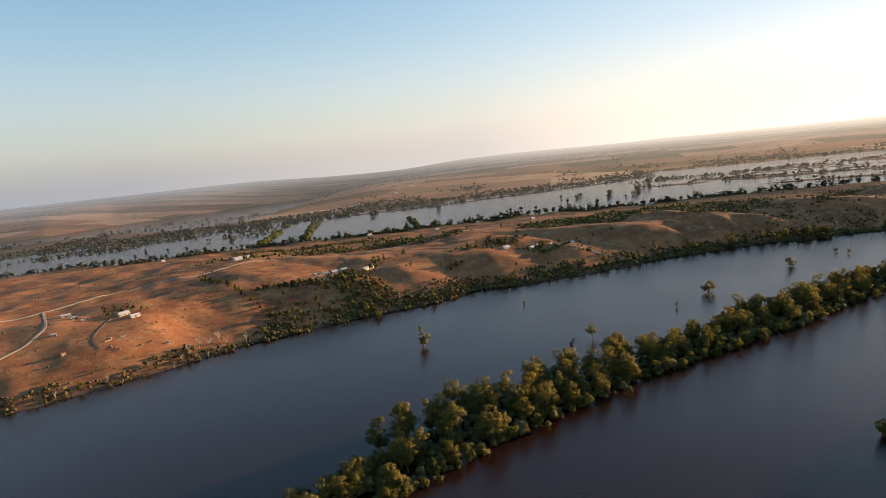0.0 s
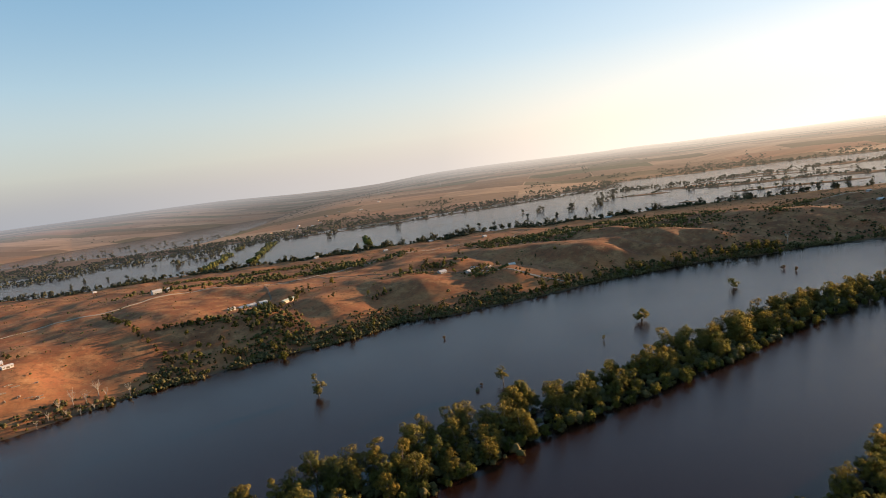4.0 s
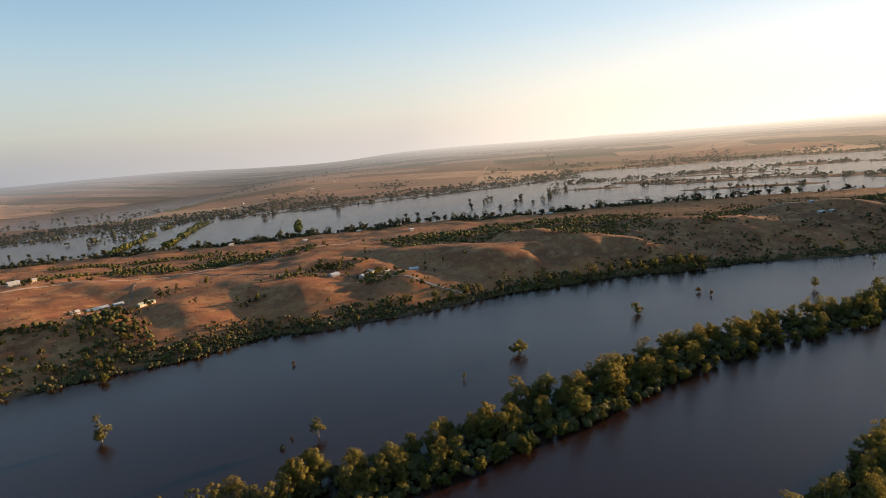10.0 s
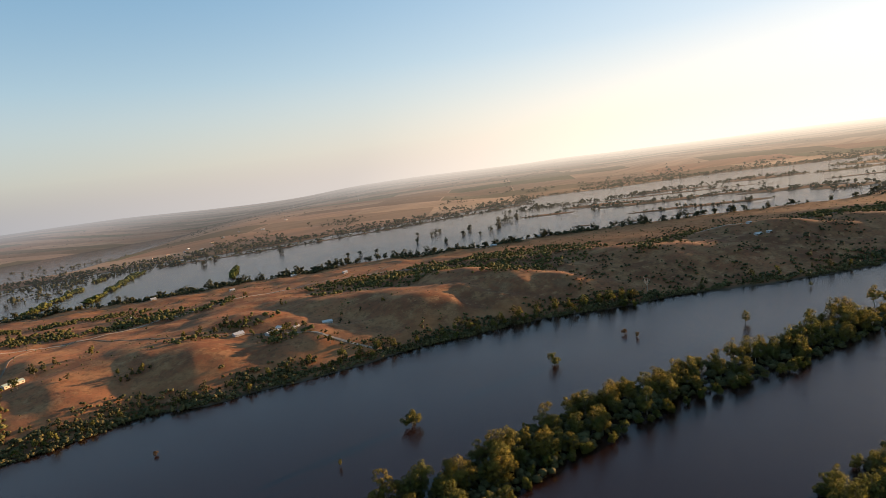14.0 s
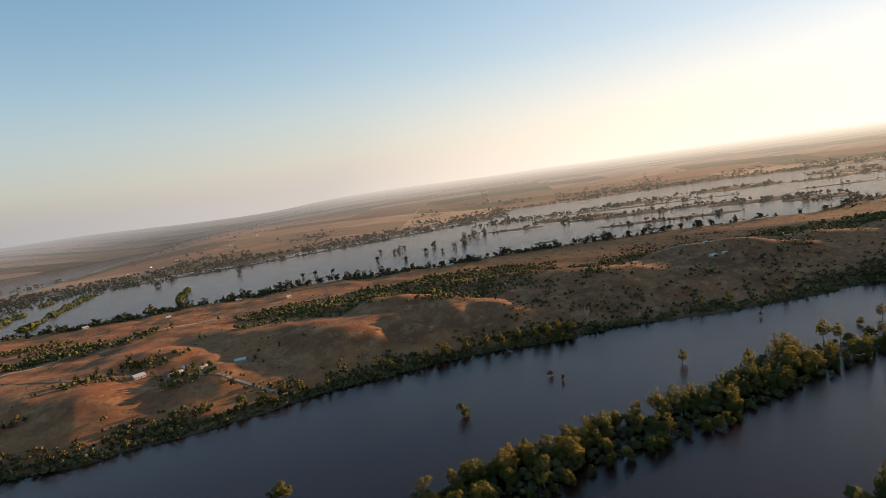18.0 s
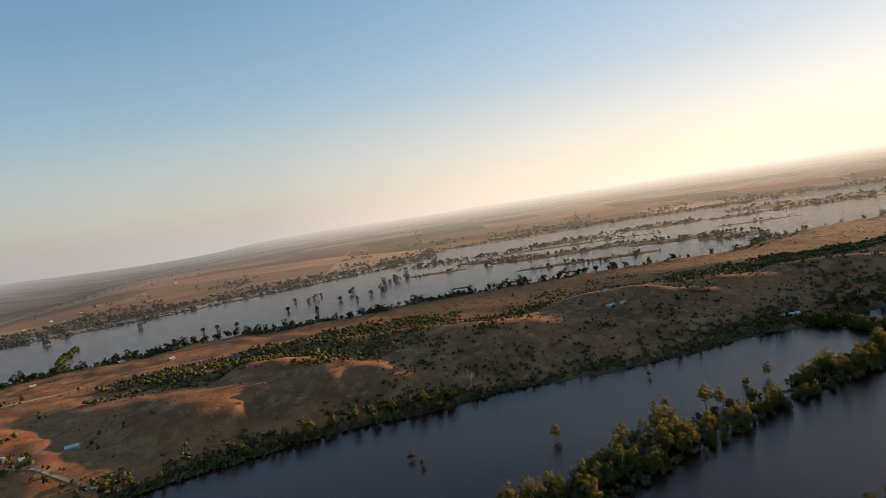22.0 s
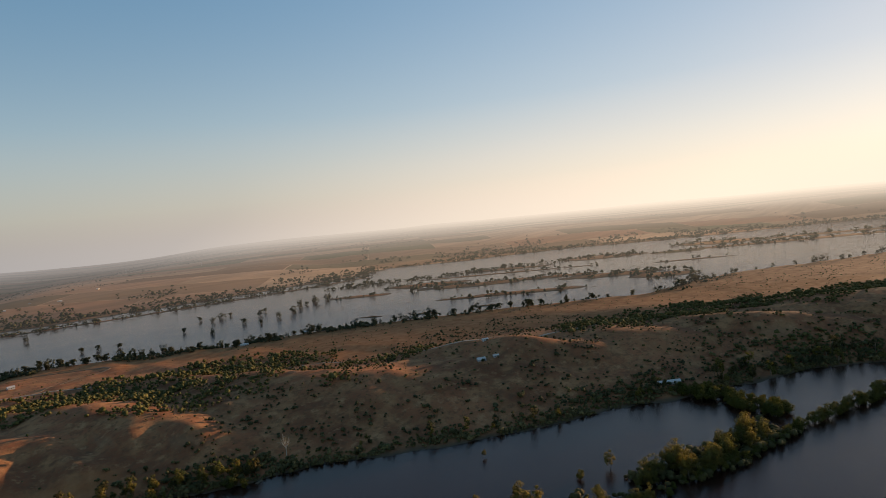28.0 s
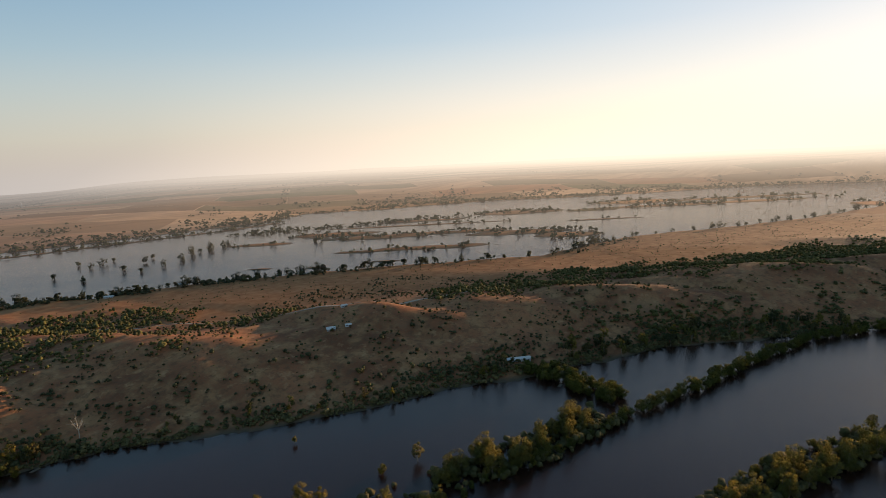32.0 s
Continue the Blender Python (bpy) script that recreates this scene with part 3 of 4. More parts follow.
BUSH = [make_tree("bush", 50 + k, 3.2 + 0.5 * k, 4.6 + 0.5 * k, 12, 26, 0.30, 0.15, LEAF_WILLOW if k % 2 else LEAF_GREY, "low rounded grey-green bush on dry ground", "bush", limbs=0) for k in range(4)]
RUSTY = [make_tree("bush", 60, 4, 5, 12, 20, 0.36, 0.3, foliage("rusty_leaves", (0.12, 0.06, 0.02), (0.17, 0.09, 0.03), (0.2, 0.12, 0.04)), "rust-brown drowned bush in the flood", "bush", limbs=0)]
DEAD = [make_dead_tree(70 + k, 11 + k) for k in range(3)]
SOURCES = FART + BIG + BIGB + TALL + WILLOW + BANKT + BUSH + RUSTY + DEAD
RNG = random.Random(5)


def plant(kinds, x, y, scale=1.0, z=None, group="", label="", stretch=1.0):
    src = RNG.choice(kinds)
    z = max(-0.3, float(height(x, y)) - 0.1) if z is None else z
    scale *= M
    m = pose(x * M, y * M, z * M, 0, 0, RNG.uniform(0, 360)) @ Matrix.Diagonal((scale * RNG.uniform(0.88, 1.12), scale * RNG.uniform(0.88, 1.12), scale * stretch, 1))
    ob = copy_thing(src, m)
    if group:
        ob["group"] = group
    if label:
        ob["label"] = label
    return ob


def row(line, x0, x1, gap, kinds, wide, lo, hi, group, z=None, shift=0.0):
    x = x0
    while x < x1:
        plant(kinds, x + RNG.uniform(-2, 2), float(on(line, x)) + shift + RNG.uniform(-wide, wide), RNG.uniform(lo, hi), z, group)
        x += gap * RNG.uniform(0.55, 1.45)


# the drowned levee
G = "trees on the drowned levee"
row(LEVEE, -40, 75, 4.2, BIG, 9, 0.72, 1.05, G, -0.3, 6)
row(LEVEE, 80, 225, 2.5, BIG, 20, 0.7, 1.3, G, -0.3, 17)
row(LEVEE, 225, 425, 3.0, BIG, 13, 0.65, 1.25, G, -0.3, 15)
row(LEVEE, -40, 425, 9, WILLOW, 3, 0.6, 0.9, "willows along the levee", -0.3, 25)
row(LEVEE, -40, 425, 7.5, WILLOW, 2.5, 0.55, 0.9, "willows along the levee", -0.3, -4)
row(LEVEE, 425, 565, 3.3, BIG, 14, 0.7, 1.05, G, -0.3, 9)
row(LEVEE, 425, 560, 8, WILLOW, 4, 0.6, 0.9, "willows along the levee", -0.3, 22)
row(LEVEE, 430, 600, 9, WILLOW, 2.5, 0.5, 0.85, "willows along the levee", -0.3, -10)
row(LEVEE, 575, 690, 2.6, BIGB + BIGB + TALL, 13, 0.7, 1.1, G, -0.3, 11)
row(LEVEE, 690, 800, 6, BIGB, 8, 0.45, 0.8, G, -0.3, 4)
row(LEVEE, 600, 790, 9, WILLOW, 3, 0.45, 0.75, "willows along the levee", -0.3, -3)
for x, y, s in ((653, 273, 0.75), (704, 239, 0.75), (732, 222, 1.05), (738, 215, 0.9), (722, 243, 0.5), (664, 236, 1.0)):
    plant(TALL, x, y, s, -0.3, G)
row(LEVEE, 800, 882, 3.6, BIGB, 9, 0.7, 1.05, G, -0.3, 11)
row(LEVEE, 795, 900, 7, WILLOW, 3, 0.5, 0.8, "willows along the levee", -0.3)
row(LEVEE, 900, 1200, 4.6, WILLOW, 2.4, 0.75, 1.1, "willows along the levee", -0.3)
row(LEVEE_2, 255, 780, 6, BIGB, 10, 0.75, 1.1, "trees on the near bank", -0.3, -8)
row(LEVEE_2, 780, 1000, 4.5, BIGB, 7, 0.75, 1.0, "trees on the near bank", -0.3, -13)
row(LEVEE_2, 255, 1000, 15, WILLOW, 3, 0.6, 0.9, "willows on the near bank", -0.3, 3)
# the hedge-like spit that joins the levee to the hill
for k in range(46):
    t = k / 45
    plant(WILLOW, 938 - 13 * t + RNG.uniform(-10, 10), 236 - 72 * t + RNG.uniform(-6, 6), RNG.uniform(0.85, 1.1), -0.3, "willows on the spit")
# lone trees in the flood
G = "lone trees in the flood"
for kinds, x, y, s in ((TALL, 168, 371, 0.95), (RUSTY, 280, 408, 0.7), (WILLOW, 399, 321, 1.15), (WILLOW, 514, 326, 0.95), (RUSTY, 589, 329, 1.0), (RUSTY, 588, 317, 0.95), (BANKT, 768, 282, 0.55), (TALL, 796, 212, 0.8), (WILLOW, 777, 218, 0.6), (TALL, 258, 300, 0.75), (RUSTY, 247, 306, 0.4), (WILLOW, 172, 470, 0.9), (BANKT, 350, 310, 0.4)):
    plant(kinds, x, y, s, -0.3, G)
plant(BUSH, 240, 300, 0.6, -0.3, G)
# the hill's waterline
for x0, x1, gap, kinds, wide, lo, hi, sh in (
    (-95, 78, 7, BANKT + BUSH, 4, 0.3, 0.65, 0), (78, 170, 3.0, BANKT + BUSH, 11, 0.45, 0.8, 10), (170, 240, 4, BANKT + BUSH, 10, 0.5, 0.95, 8),
    (240, 420, 3.4, BANKT + BUSH, 9, 0.5, 0.85, 6), (420, 520, 6, BANKT + WILLOW, 6, 0.5, 0.95, 2), (520, 690, 4, BANKT, 9, 0.5, 1.0, 3),
    (690, 900, 6, BANKT + BUSH, 9, 0.4, 0.8, 6), (900, 928, 3.4, BANKT, 10, 0.6, 1.0, 8), (928, 966, 5, BANKT + BUSH, 5, 0.35, 0.55, 34), (966, 1160, 3.4, BANKT, 14, 0.7, 1.25, 8)):
    row(NEAR_SHORE, x0, x1, gap, kinds, wide, lo, hi, "trees and bushes along the hill's shore", None, sh)
for x, y, s in ((24, 478, 0.8), (32, 484, 1.0), (40, 482, 0.9), (47, 490, 1.0), (52, 484, 0.7), (66, 481, 0.95), (28, 470, 0.5), (18, 470, 0.6), (690, 385, 1.1), (12, 463, 0.5), (36, 468, 0.5), (44, 472, 0.45), (-30, 460, 0.5), (-60, 452, 0.6)):
    plant(DEAD, x, y, s, None, "dead trees along the shore")
for x, y, s in ((560, 436, 0.6), (575, 430, 0.7), (590, 424, 0.6), (604, 416, 0.75), (616, 410, 0.65), (628, 404, 0.8), (640, 397, 0.7), (648, 392, 0.85), (657, 386, 0.8), (664, 383, 0.65), (505, 446, 0.55), (530, 441, 0.6), (438, 462, 0.6), (452, 461, 0.65), (424, 466, 0.6), (466, 458, 0.5)):
    plant(BIGB, x, y, s, None, "trees and bushes along the hill's shore", "dark leafy gum on the river shore")
plant(WILLOW, 655, 372, 0.7)
plant(WILLOW, 649, 378, 0.8)
# the far side of the hill, along the second channel
row(FAR_SHORE, -220, 1200, 6.5, FART, 15, 0.5, 1.6, "trees along the second channel", None, -6)
row(FAR_SHORE, 1200, 2300, 22, FART, 10, 0.8, 1.5, "trees along the second channel", None, -2)
for x, y, s in ((455, 1020, 1.7), (420, 1030, 1.2), (345, 1050, 1.3), (300, 1065, 1.2), (640, 985, 1.4), (650, 978, 1.2), (560, 990, 1.1), (1450, 472, 1.8), (1462, 470, 1.4)):
    plant(FART, x, y, s, None, "trees along the second channel")
# trees that stand in the second channel
for x, y, s in ((846, 1031, 1.1), (906, 1130, 1.0), (911, 1080, 0.9), (934, 1099, 1.1), (933, 999, 1.2), (944, 959, 0.9), (985, 976, 1.0), (986, 1047, 1.3), (1027, 1003, 1.3), (1065, 1048, 1.5), (1084, 1057, 1.1), (1104, 1059, 1.2), (863, 960, 0.9), (1010, 1080, 1.0), (1120, 1090, 1.3), (1140, 1075, 1.3), (1160, 1100, 1.0), (960, 1120, 0.9), (665, 1297, 1.1), (523, 1379, 1.2), (518, 1365, 1.0), (120, 1220, 0.8), (90, 1260, 0.9), (60, 1300, 0.8), (20, 1330, 0.9), (0, 1280, 0.7), (180, 1290, 0.8), (240, 1330, 0.7), (700, 1040, 1.0), (720, 1030, 1.1), (745, 1010, 0.9)):
    plant(FART, x, y, s * 1.2, -0.3, "trees standing in the second channel")
# bushes and garden trees on the hill
G = "bushes and trees on the hill"
for x, y, s in ((267, 617, 1.0), (226, 600, 1.3), (232, 606, 1.2), (240, 612, 1.0), (287, 545, 0.9), (278, 547, 0.8), (295, 547, 0.8), (247, 556, 0.7), (440, 643, 1.0), (374, 608, 1.0), (397, 545, 1.0), (404, 541, 0.9), (412, 546, 1.0), (388, 548, 0.8), (360, 590, 0.8), (350, 596, 0.9), (345, 588, 0.7), (437, 770, 0.9), (500, 640, 0.6), (190, 570, 1.2), (198, 562, 1.2), (205, 560, 1.1), (182, 580, 1.0), (175, 565, 1.0), (215, 570, 1.1), (168, 575, 0.9), (172, 590, 1.0), (160, 585, 0.9), (192, 545, 1.1), (185, 535, 1.2), (198, 530, 1.2), (205, 540, 1.2), (178, 530, 1.0), (188, 520, 1.1), (200, 515, 1.0), (-30, 570, 0.9), (-22, 568, 0.8), (-8, 563, 0.9), (-2, 560, 0.7), (-26, 560, 0.6), (-12, 570, 0.7), (415, 560, 0.9), (385, 565, 0.8), (420, 550, 0.8), (460, 545, 0.6), (462, 530, 0.6), (595, 560, 0.7)):
    low = 0.55 if 155 < x < 208 and y > 528 else 0.74
    plant(BANKT, x, y, s * low, None, G)
    plant(BANKT + BUSH, x + RNG.uniform(-5, 5), y + RNG.uniform(-4, 4), s * low * RNG.uniform(0.6, 0.95), None, G)
for cx, cy, a, b, n in ((186, 528, 18, 30, 20), (162, 545, 20, 14, 20), (200, 575, 16, 12, 12), (120, 520, 30, 10, 18), (408, 540, 18, 8, 12), (360, 592, 34, 6, 14), (150, 745, 40, 10, 14), (430, 502, 10, 14, 8)):
    for k in range(n):
        r, t = math.sqrt(RNG.random()), RNG.uniform(0, 6.283)
        plant(BUSH + BANKT[:2], cx + a * r * math.cos(t), cy + b * r * math.sin(t), RNG.uniform(0.6, 1.05), None, "thicket on the hill")
for (ax, ay), (bx, by), n in (((56, 662), (80, 568), 26), ((80, 568), (97, 524), 7), ((94, 568), (122, 562), 12), ((122, 562), (150, 556), 12), ((118, 562), (98, 520), 5), ((280, 540), (300, 545), 5), ((470, 560), (500, 535), 3)):
    for k in range(n):
        t = k / (n - 1)
        plant(BUSH, ax + (bx - ax) * t + RNG.uniform(-2, 2), ay + (by - ay) * t + RNG.uniform(-2, 2), RNG.uniform(0.7, 1.1), None, "hedgerow bushes on the hill")


def scatter(name, label, category, points, leaf_mat, size, lobes, each, seed, flat=0.75):
    """Many plants in one object: rounded domes of leaf sprays set on the ground."""
    rng = np.random.default_rng(seed)
    pts = np.array(points)
    z = np.maximum(height(pts[:, 0], pts[:, 1]), -0.2)
    rel = np.exp(rng.normal(size=len(pts)) * 0.33).clip(0.45, 1.9)
    s = size * rel
    k = np.repeat(np.arange(len(pts)), lobes)
    base = np.stack([pts[:, 0], pts[:, 1], z], -1)[k]
    c = base + np.array([0, 0, 0.3]) * s[k][:, None] + rng.normal(size=(len(k), 3)) * np.array([0.3, 0.3, 0.12]) * s[k][:, None]
    r = s[k] * rng.uniform(0.3, 0.48, len(k))
    body, way, faces = domes(rng, c, r * 0.84)
    co, facing, tips = leaves(rng, c, r * 1.02, each, r * (0.62 / math.sqrt(each)) + 0.06, base)
    ob = new(name, quads_mesh(name, (np.concatenate([body, co]) * M, np.concatenate([way, facing]), np.concatenate([faces, tips + len(body)])), leaf_mat))
    return tagged(ob, label, category, kind="stuff")


def spread(n, box, keep, seed):
    """Points in a box of the plan, thinned by a density from 0 to 1."""
    rng = np.random.default_rng(seed)
    x, y = rng.uniform(box[0], box[1], n), rng.uniform(box[2], box[3], n)
    ok = rng.uniform(size=n) < keep(x, y)
    return np.stack([x[ok], y[ok]], -1)


def patch(x, y, cx, cy, a, b, turn=0.0):
    c, s = math.cos(radians(turn)), math.sin(radians(turn))
    u, v = ((x - cx) * c + (y - cy) * s) / a, (-(x - cx) * s + (y - cy) * c) / b
    return step(1.25, 0.75, np.sqrt(u * u + v * v) + (rough(x, y, 30, 11) - 0.5) * 0.9)


# ovals where the low scrub of the hill grows thick: x, y, half axes, turn
SCRUB = [(190, 532, 26, 36, 10), (160, 556, 34, 16, -10), (130, 518, 34, 12, 5), (400, 528, 26, 12, -20), (300, 770, 70, 18, 10), (110, 790, 50, 10, 10), (250, 900, 110, 24, -25), (600, 610, 110, 40, -15), (690, 640, 120, 70, -25), (660, 505, 50, 18, -30), (715, 520, 60, 30, -30), (780, 640, 80, 60, -35), (570, 690, 90, 40, -20), (1150, 330, 140, 60, -35), (1300, 210, 180, 80, -40), (1060, 350, 80, 34, -30), (845, 490, 60, 22, -35), (765, 445, 22, 12, -30), (370, 590, 60, 12, 10), (330, 780, 90, 30, -20), (200, 810, 80, 28, -25), (1450, 90, 260, 90, -40), (1090, 170, 80, 20, -48)]


def on_hill(x, y, lo=5, hi=5):
    return (y > on(NEAR_SHORE, x) + lo) & (y < on(FAR_SHORE, x) - hi)


def in_patches(patches, each, seed):
    """Points in oval patches of the plan, one for about so many square steps."""
    rng = np.random.default_rng(seed)
    out = []
    for cx, cy, a, b, turn in patches:
        n = int(math.pi * a * b * 1.56 / each)
        r, t = 1.25 * np.sqrt(rng.uniform(size=n)), rng.uniform(0, 2 * math.pi, n)
        c, s_ = math.cos(radians(turn)), math.sin(radians(turn))
        u, v = a * r * np.cos(t), b * r * np.sin(t)
        x, y = cx + u * c - v * s_, cy + u * s_ + v * c
        ok = (rng.uniform(size=n) < patch(x, y, cx, cy, a, b, turn)) & on_hill(x, y, 8, 25) & (rough(x, y, 18, 12) > 0.3)
        out.append(np.stack([x[ok], y[ok]], -1))
    return np.concatenate(out)


def along(line, x0, x1, lo, hi, n, keep, seed):
    """Points in a band along a shoreline."""
    rng = np.random.default_rng(seed)
    x = rng.uniform(x0, x1, n)
    y = on(line, x) + rng.uniform(lo, hi, n)
    ok = rng.uniform(size=n) < keep(x, y)
    return np.stack([x[ok], y[ok]], -1)


scatter("scrub", "dense dark green mallee scrub over the hilltop", "scrub", in_patches(SCRUB, 15, 21), LEAF_SCRUB, 4.1, 1, 10, 22)
sparse = spread(30000, (-150, 1700, -100, 1200), lambda x, y: on_hill(x, y, 8, 15) * (0.2 - 0.1 * (x > 690) + 0.5 * (rough(x, y, 60, 13) > 0.6)) * (rough(x, y, 9, 14) > 0.45), 23)
scatter("low_shrubs", "scattered low shrubs on bare red ground", "shrub", sparse, LEAF_SCRUB, 1.6, 1, 9, 24)
fringe = along(NEAR_SHORE, -120, 1200, -4, 44, 8800, lambda x, y: step(1.0, 0.25, (y - on(NEAR_SHORE, x)) / (40 - 18 * (x < 20))) * (rough(x, y, 20, 15) > 0.46) * (0.3 + 0.7 * ((x > 80) & (x < 700)) + 0.4 * (x > 860)), 25)
scatter("shore_bushes", "tangled grey-green bushes on the steep shore", "bush", fringe[::2], LEAF_GREY, 3.0, 2, 16, 26)
scatter("shore_scrub", "pale olive bushes on the steep shore", "bush", fringe[1::2], LEAF_SHORE, 2.8, 2, 16, 36)
edge = along(NEAR_SHORE, -120, 1160, -6, 7, 3000, lambda x, y: (0.35 + 0.65 * (x > 80)) * (rough(x, y, 15, 68) > 0.34), 69)
scatter("waterline_bushes", "half-drowned olive bushes at the waterline", "bush", edge, LEAF_SHORE, 2.7, 2, 14, 72)
field = spread(9000, (800, 1900, 150, 900), lambda x, y: on_hill(x, y, 70, 12) * (0.25 + 0.75 * (rough(x, y, 38, 61) > 0.58)) * (rough(x, y, 7, 62) > 0.35), 63)
scatter("field_shrubs", "small dark shrubs dotted over the orange field", "shrub", field, LEAF_SCRUB, 2.0, 1, 9, 64)
dotted = spread(9000, (640, 1120, 120, 560), lambda x, y: on_hill(x, y, 12, 90) * (0.06 + 0.8 * (rough(x, y, 26, 75) > 0.58) * (rough(x, y, 9, 78) > 0.4)), 76)
scatter("slope_shrubs", "round dark shrubs dotted over the bare river slope", "shrub", dotted, LEAF_WOODS, 3.0, 1, 12, 77)
slope = along(NEAR_SHORE, 690, 1500, -2, 120, 3200, lambda x, y: step(1.1, 0.2, (y - on(NEAR_SHORE, x)) / (60 + 60 * step(900, 1050, x))) * (0.25 + 0.5 * step(930, 1060, x)) * (rough(x, y, 24, 65) > 0.38), 66)
scatter("slope_scrub", "dark scrub on the shaded river slope", "scrub", slope, LEAF_SHORE, 3.2, 3, 14, 67)
levee = along(LEVEE, -40, 900, -5, 24, 1500, lambda x, y: 1.0 - 0.75 * step(560, 575, x) * step(585, 575, x) - 0.6 * (x > 690) * (x < 800), 70)
scatter("levee_undergrowth", "low olive thicket under the levee trees", "thicket", levee, LEAF_GREY, 4.6, 3, 24, 71)
bank = along(LEVEE_2, 255, 1000, -18, 4, 900, lambda x, y: 0.5 + 0.5 * step(700, 800, x), 73)
scatter("bank_undergrowth", "low olive thicket under the near bank trees", "thicket", bank, LEAF_GREY, 4.6, 3, 24, 74)
far_bank = along(FAR_SHORE, -260, 1500, -34, 2, 3200, lambda x, y: (rough(x, y, 40, 16) > 0.42) * (0.25 + 0.75 * (x < 1000)), 27)
scatter("far_bank_bushes", "dark bushes along the second channel", "bush", far_bank, LEAF_WOODS, 4.4, 2, 4, 28)


for (ax, ay), (bx, by), wide, n in (((208, 1140), (340, 1475), 7, 260), ((288, 1140), (413, 1465), 7, 250), ((500, 1072), (550, 1222), 2.5, 60)):
    rng = np.random.default_rng(ax)
    t = rng.uniform(size=n)
    t = t[(rough(t * 300, t * 0, 22, ax) > 0.22)]
    scatter("drowned_hedge", "yellow-green hedge of willows drowned in the channel", "hedge", np.stack([ax + (bx - ax) * t + rng.uniform(-wide, wide, len(t)), ay + (by - ay) * t], -1), LEAF_WILLOW, 5.6, 4, 10, ax)


def plain_trees(x, y):
    d = y - on(PLAIN_SHORE, x)
    belt = step(-8, 4, d) * step(150, 30, d) * (rough(x, y, 60, 17) > 0.2)
    slope = step(60, 140, d) * step(420, 200, d) * (rough(x, y, 110, 18) > 0.5) * 0.55
    gap = np.abs((x - 1440) * 0.80 - (y - 1400) * 0.6)
    gully = step(16, 5, gap) * step(1400, 1450, y) * step(2050, 1950, y)
    isles = np.zeros_like(x)
    for ix, iy, a, b, turn in ISLES:
        isles = np.maximum(isles, patch(x, y, ix, iy, a * 1.1, b * 1.3, turn) * (rough(x, y, 16, 19) > 0.5))
    strip = np.interp(x, [450, 640, 850, 1040, 1280, 1430], [1500, 1430, 1380, 1355, 1325, 1330])
    bank = step(22, 10, np.abs(y - strip - 16)) * (x > 440) * (x < 1440)
    left = 0.13 * patch(x, y, 60, 2080, 380, 120, -3) * (rough(x, y, 70, 20) > 0.5) + patch(x, y, 90, 1560, 330, 60, 8) * 0.7 + patch(x, y, 420, 1560, 130, 60, -10) * 0.8 + patch(x, y, 240, 1440, 120, 60, 60) * 0.5 + patch(x, y, 1330, 1180, 90, 40, -30) * 0.9 + patch(x, y, 1480, 1080, 140, 30, -35) * 0.7 + patch(x, y, 1620, 1010, 140, 26, -35) * 0.6
    return np.clip(np.maximum.reduce([belt, slope, gully * 0.5, isles, bank, left]), 0, 1)


woods = spread(62000, (-700, 2900, 100, 2300), lambda x, y: plain_trees(x, y) * (y > on(FAR_SHORE, x) + 40), 29)
scatter("woods", "dark flooded river woods on the far side of the valley", "trees", woods, LEAF_WOODS, 6.8, 2, 3, 30)
hedges = spread(240000, (-3500, 7000, 1500, 8000), lambda x, y: ((np.abs((((x * 0.788 + y * 0.616) / 560) % 1) - 0.5) > 0.488) | (np.abs((((-x * 0.616 + y * 0.788) / 230) % 1) - 0.5) > 0.475)) * (rough(x, y, 400, 31) > 0.5), 32)
# the rising plain: its far fields lie closer together
reach = np.hypot(hedges[:, 0] - 300, hedges[:, 1])
near = np.linspace(1000, 3040, 400)
close = np.interp(reach, near * 116 / (116 - 74 * np.clip((near - 1900) / 1150, 0, 1) ** 1.5), near) / np.maximum(reach, 1)
hedges = np.stack([300 + (hedges[:, 0] - 300) * close, hedges[:, 1] * close], -1)
keep = ((hedges[:, 1] > on(PLAIN_SHORE, hedges[:, 0]) + 250) & (height(hedges[:, 0], hedges[:, 1]) > 5) & (hedges[:, 0] > -2000))
hedges, close = hedges[keep], close[keep]
scatter("field_hedges", "distant dark tree lines between stubble fields", "trees", hedges, LEAF_WOODS, 6.0 * close, 1, 3, 33)


# ---- roads ----
ROADDUST = plain("pale_road_gravel", (0.32, 0.255, 0.19), 0.95, 0.18, 0.15)

TRACKDUST = plain("dirt_track", (0.16, 0.105, 0.068), 0.95, 0.2, 0.12)


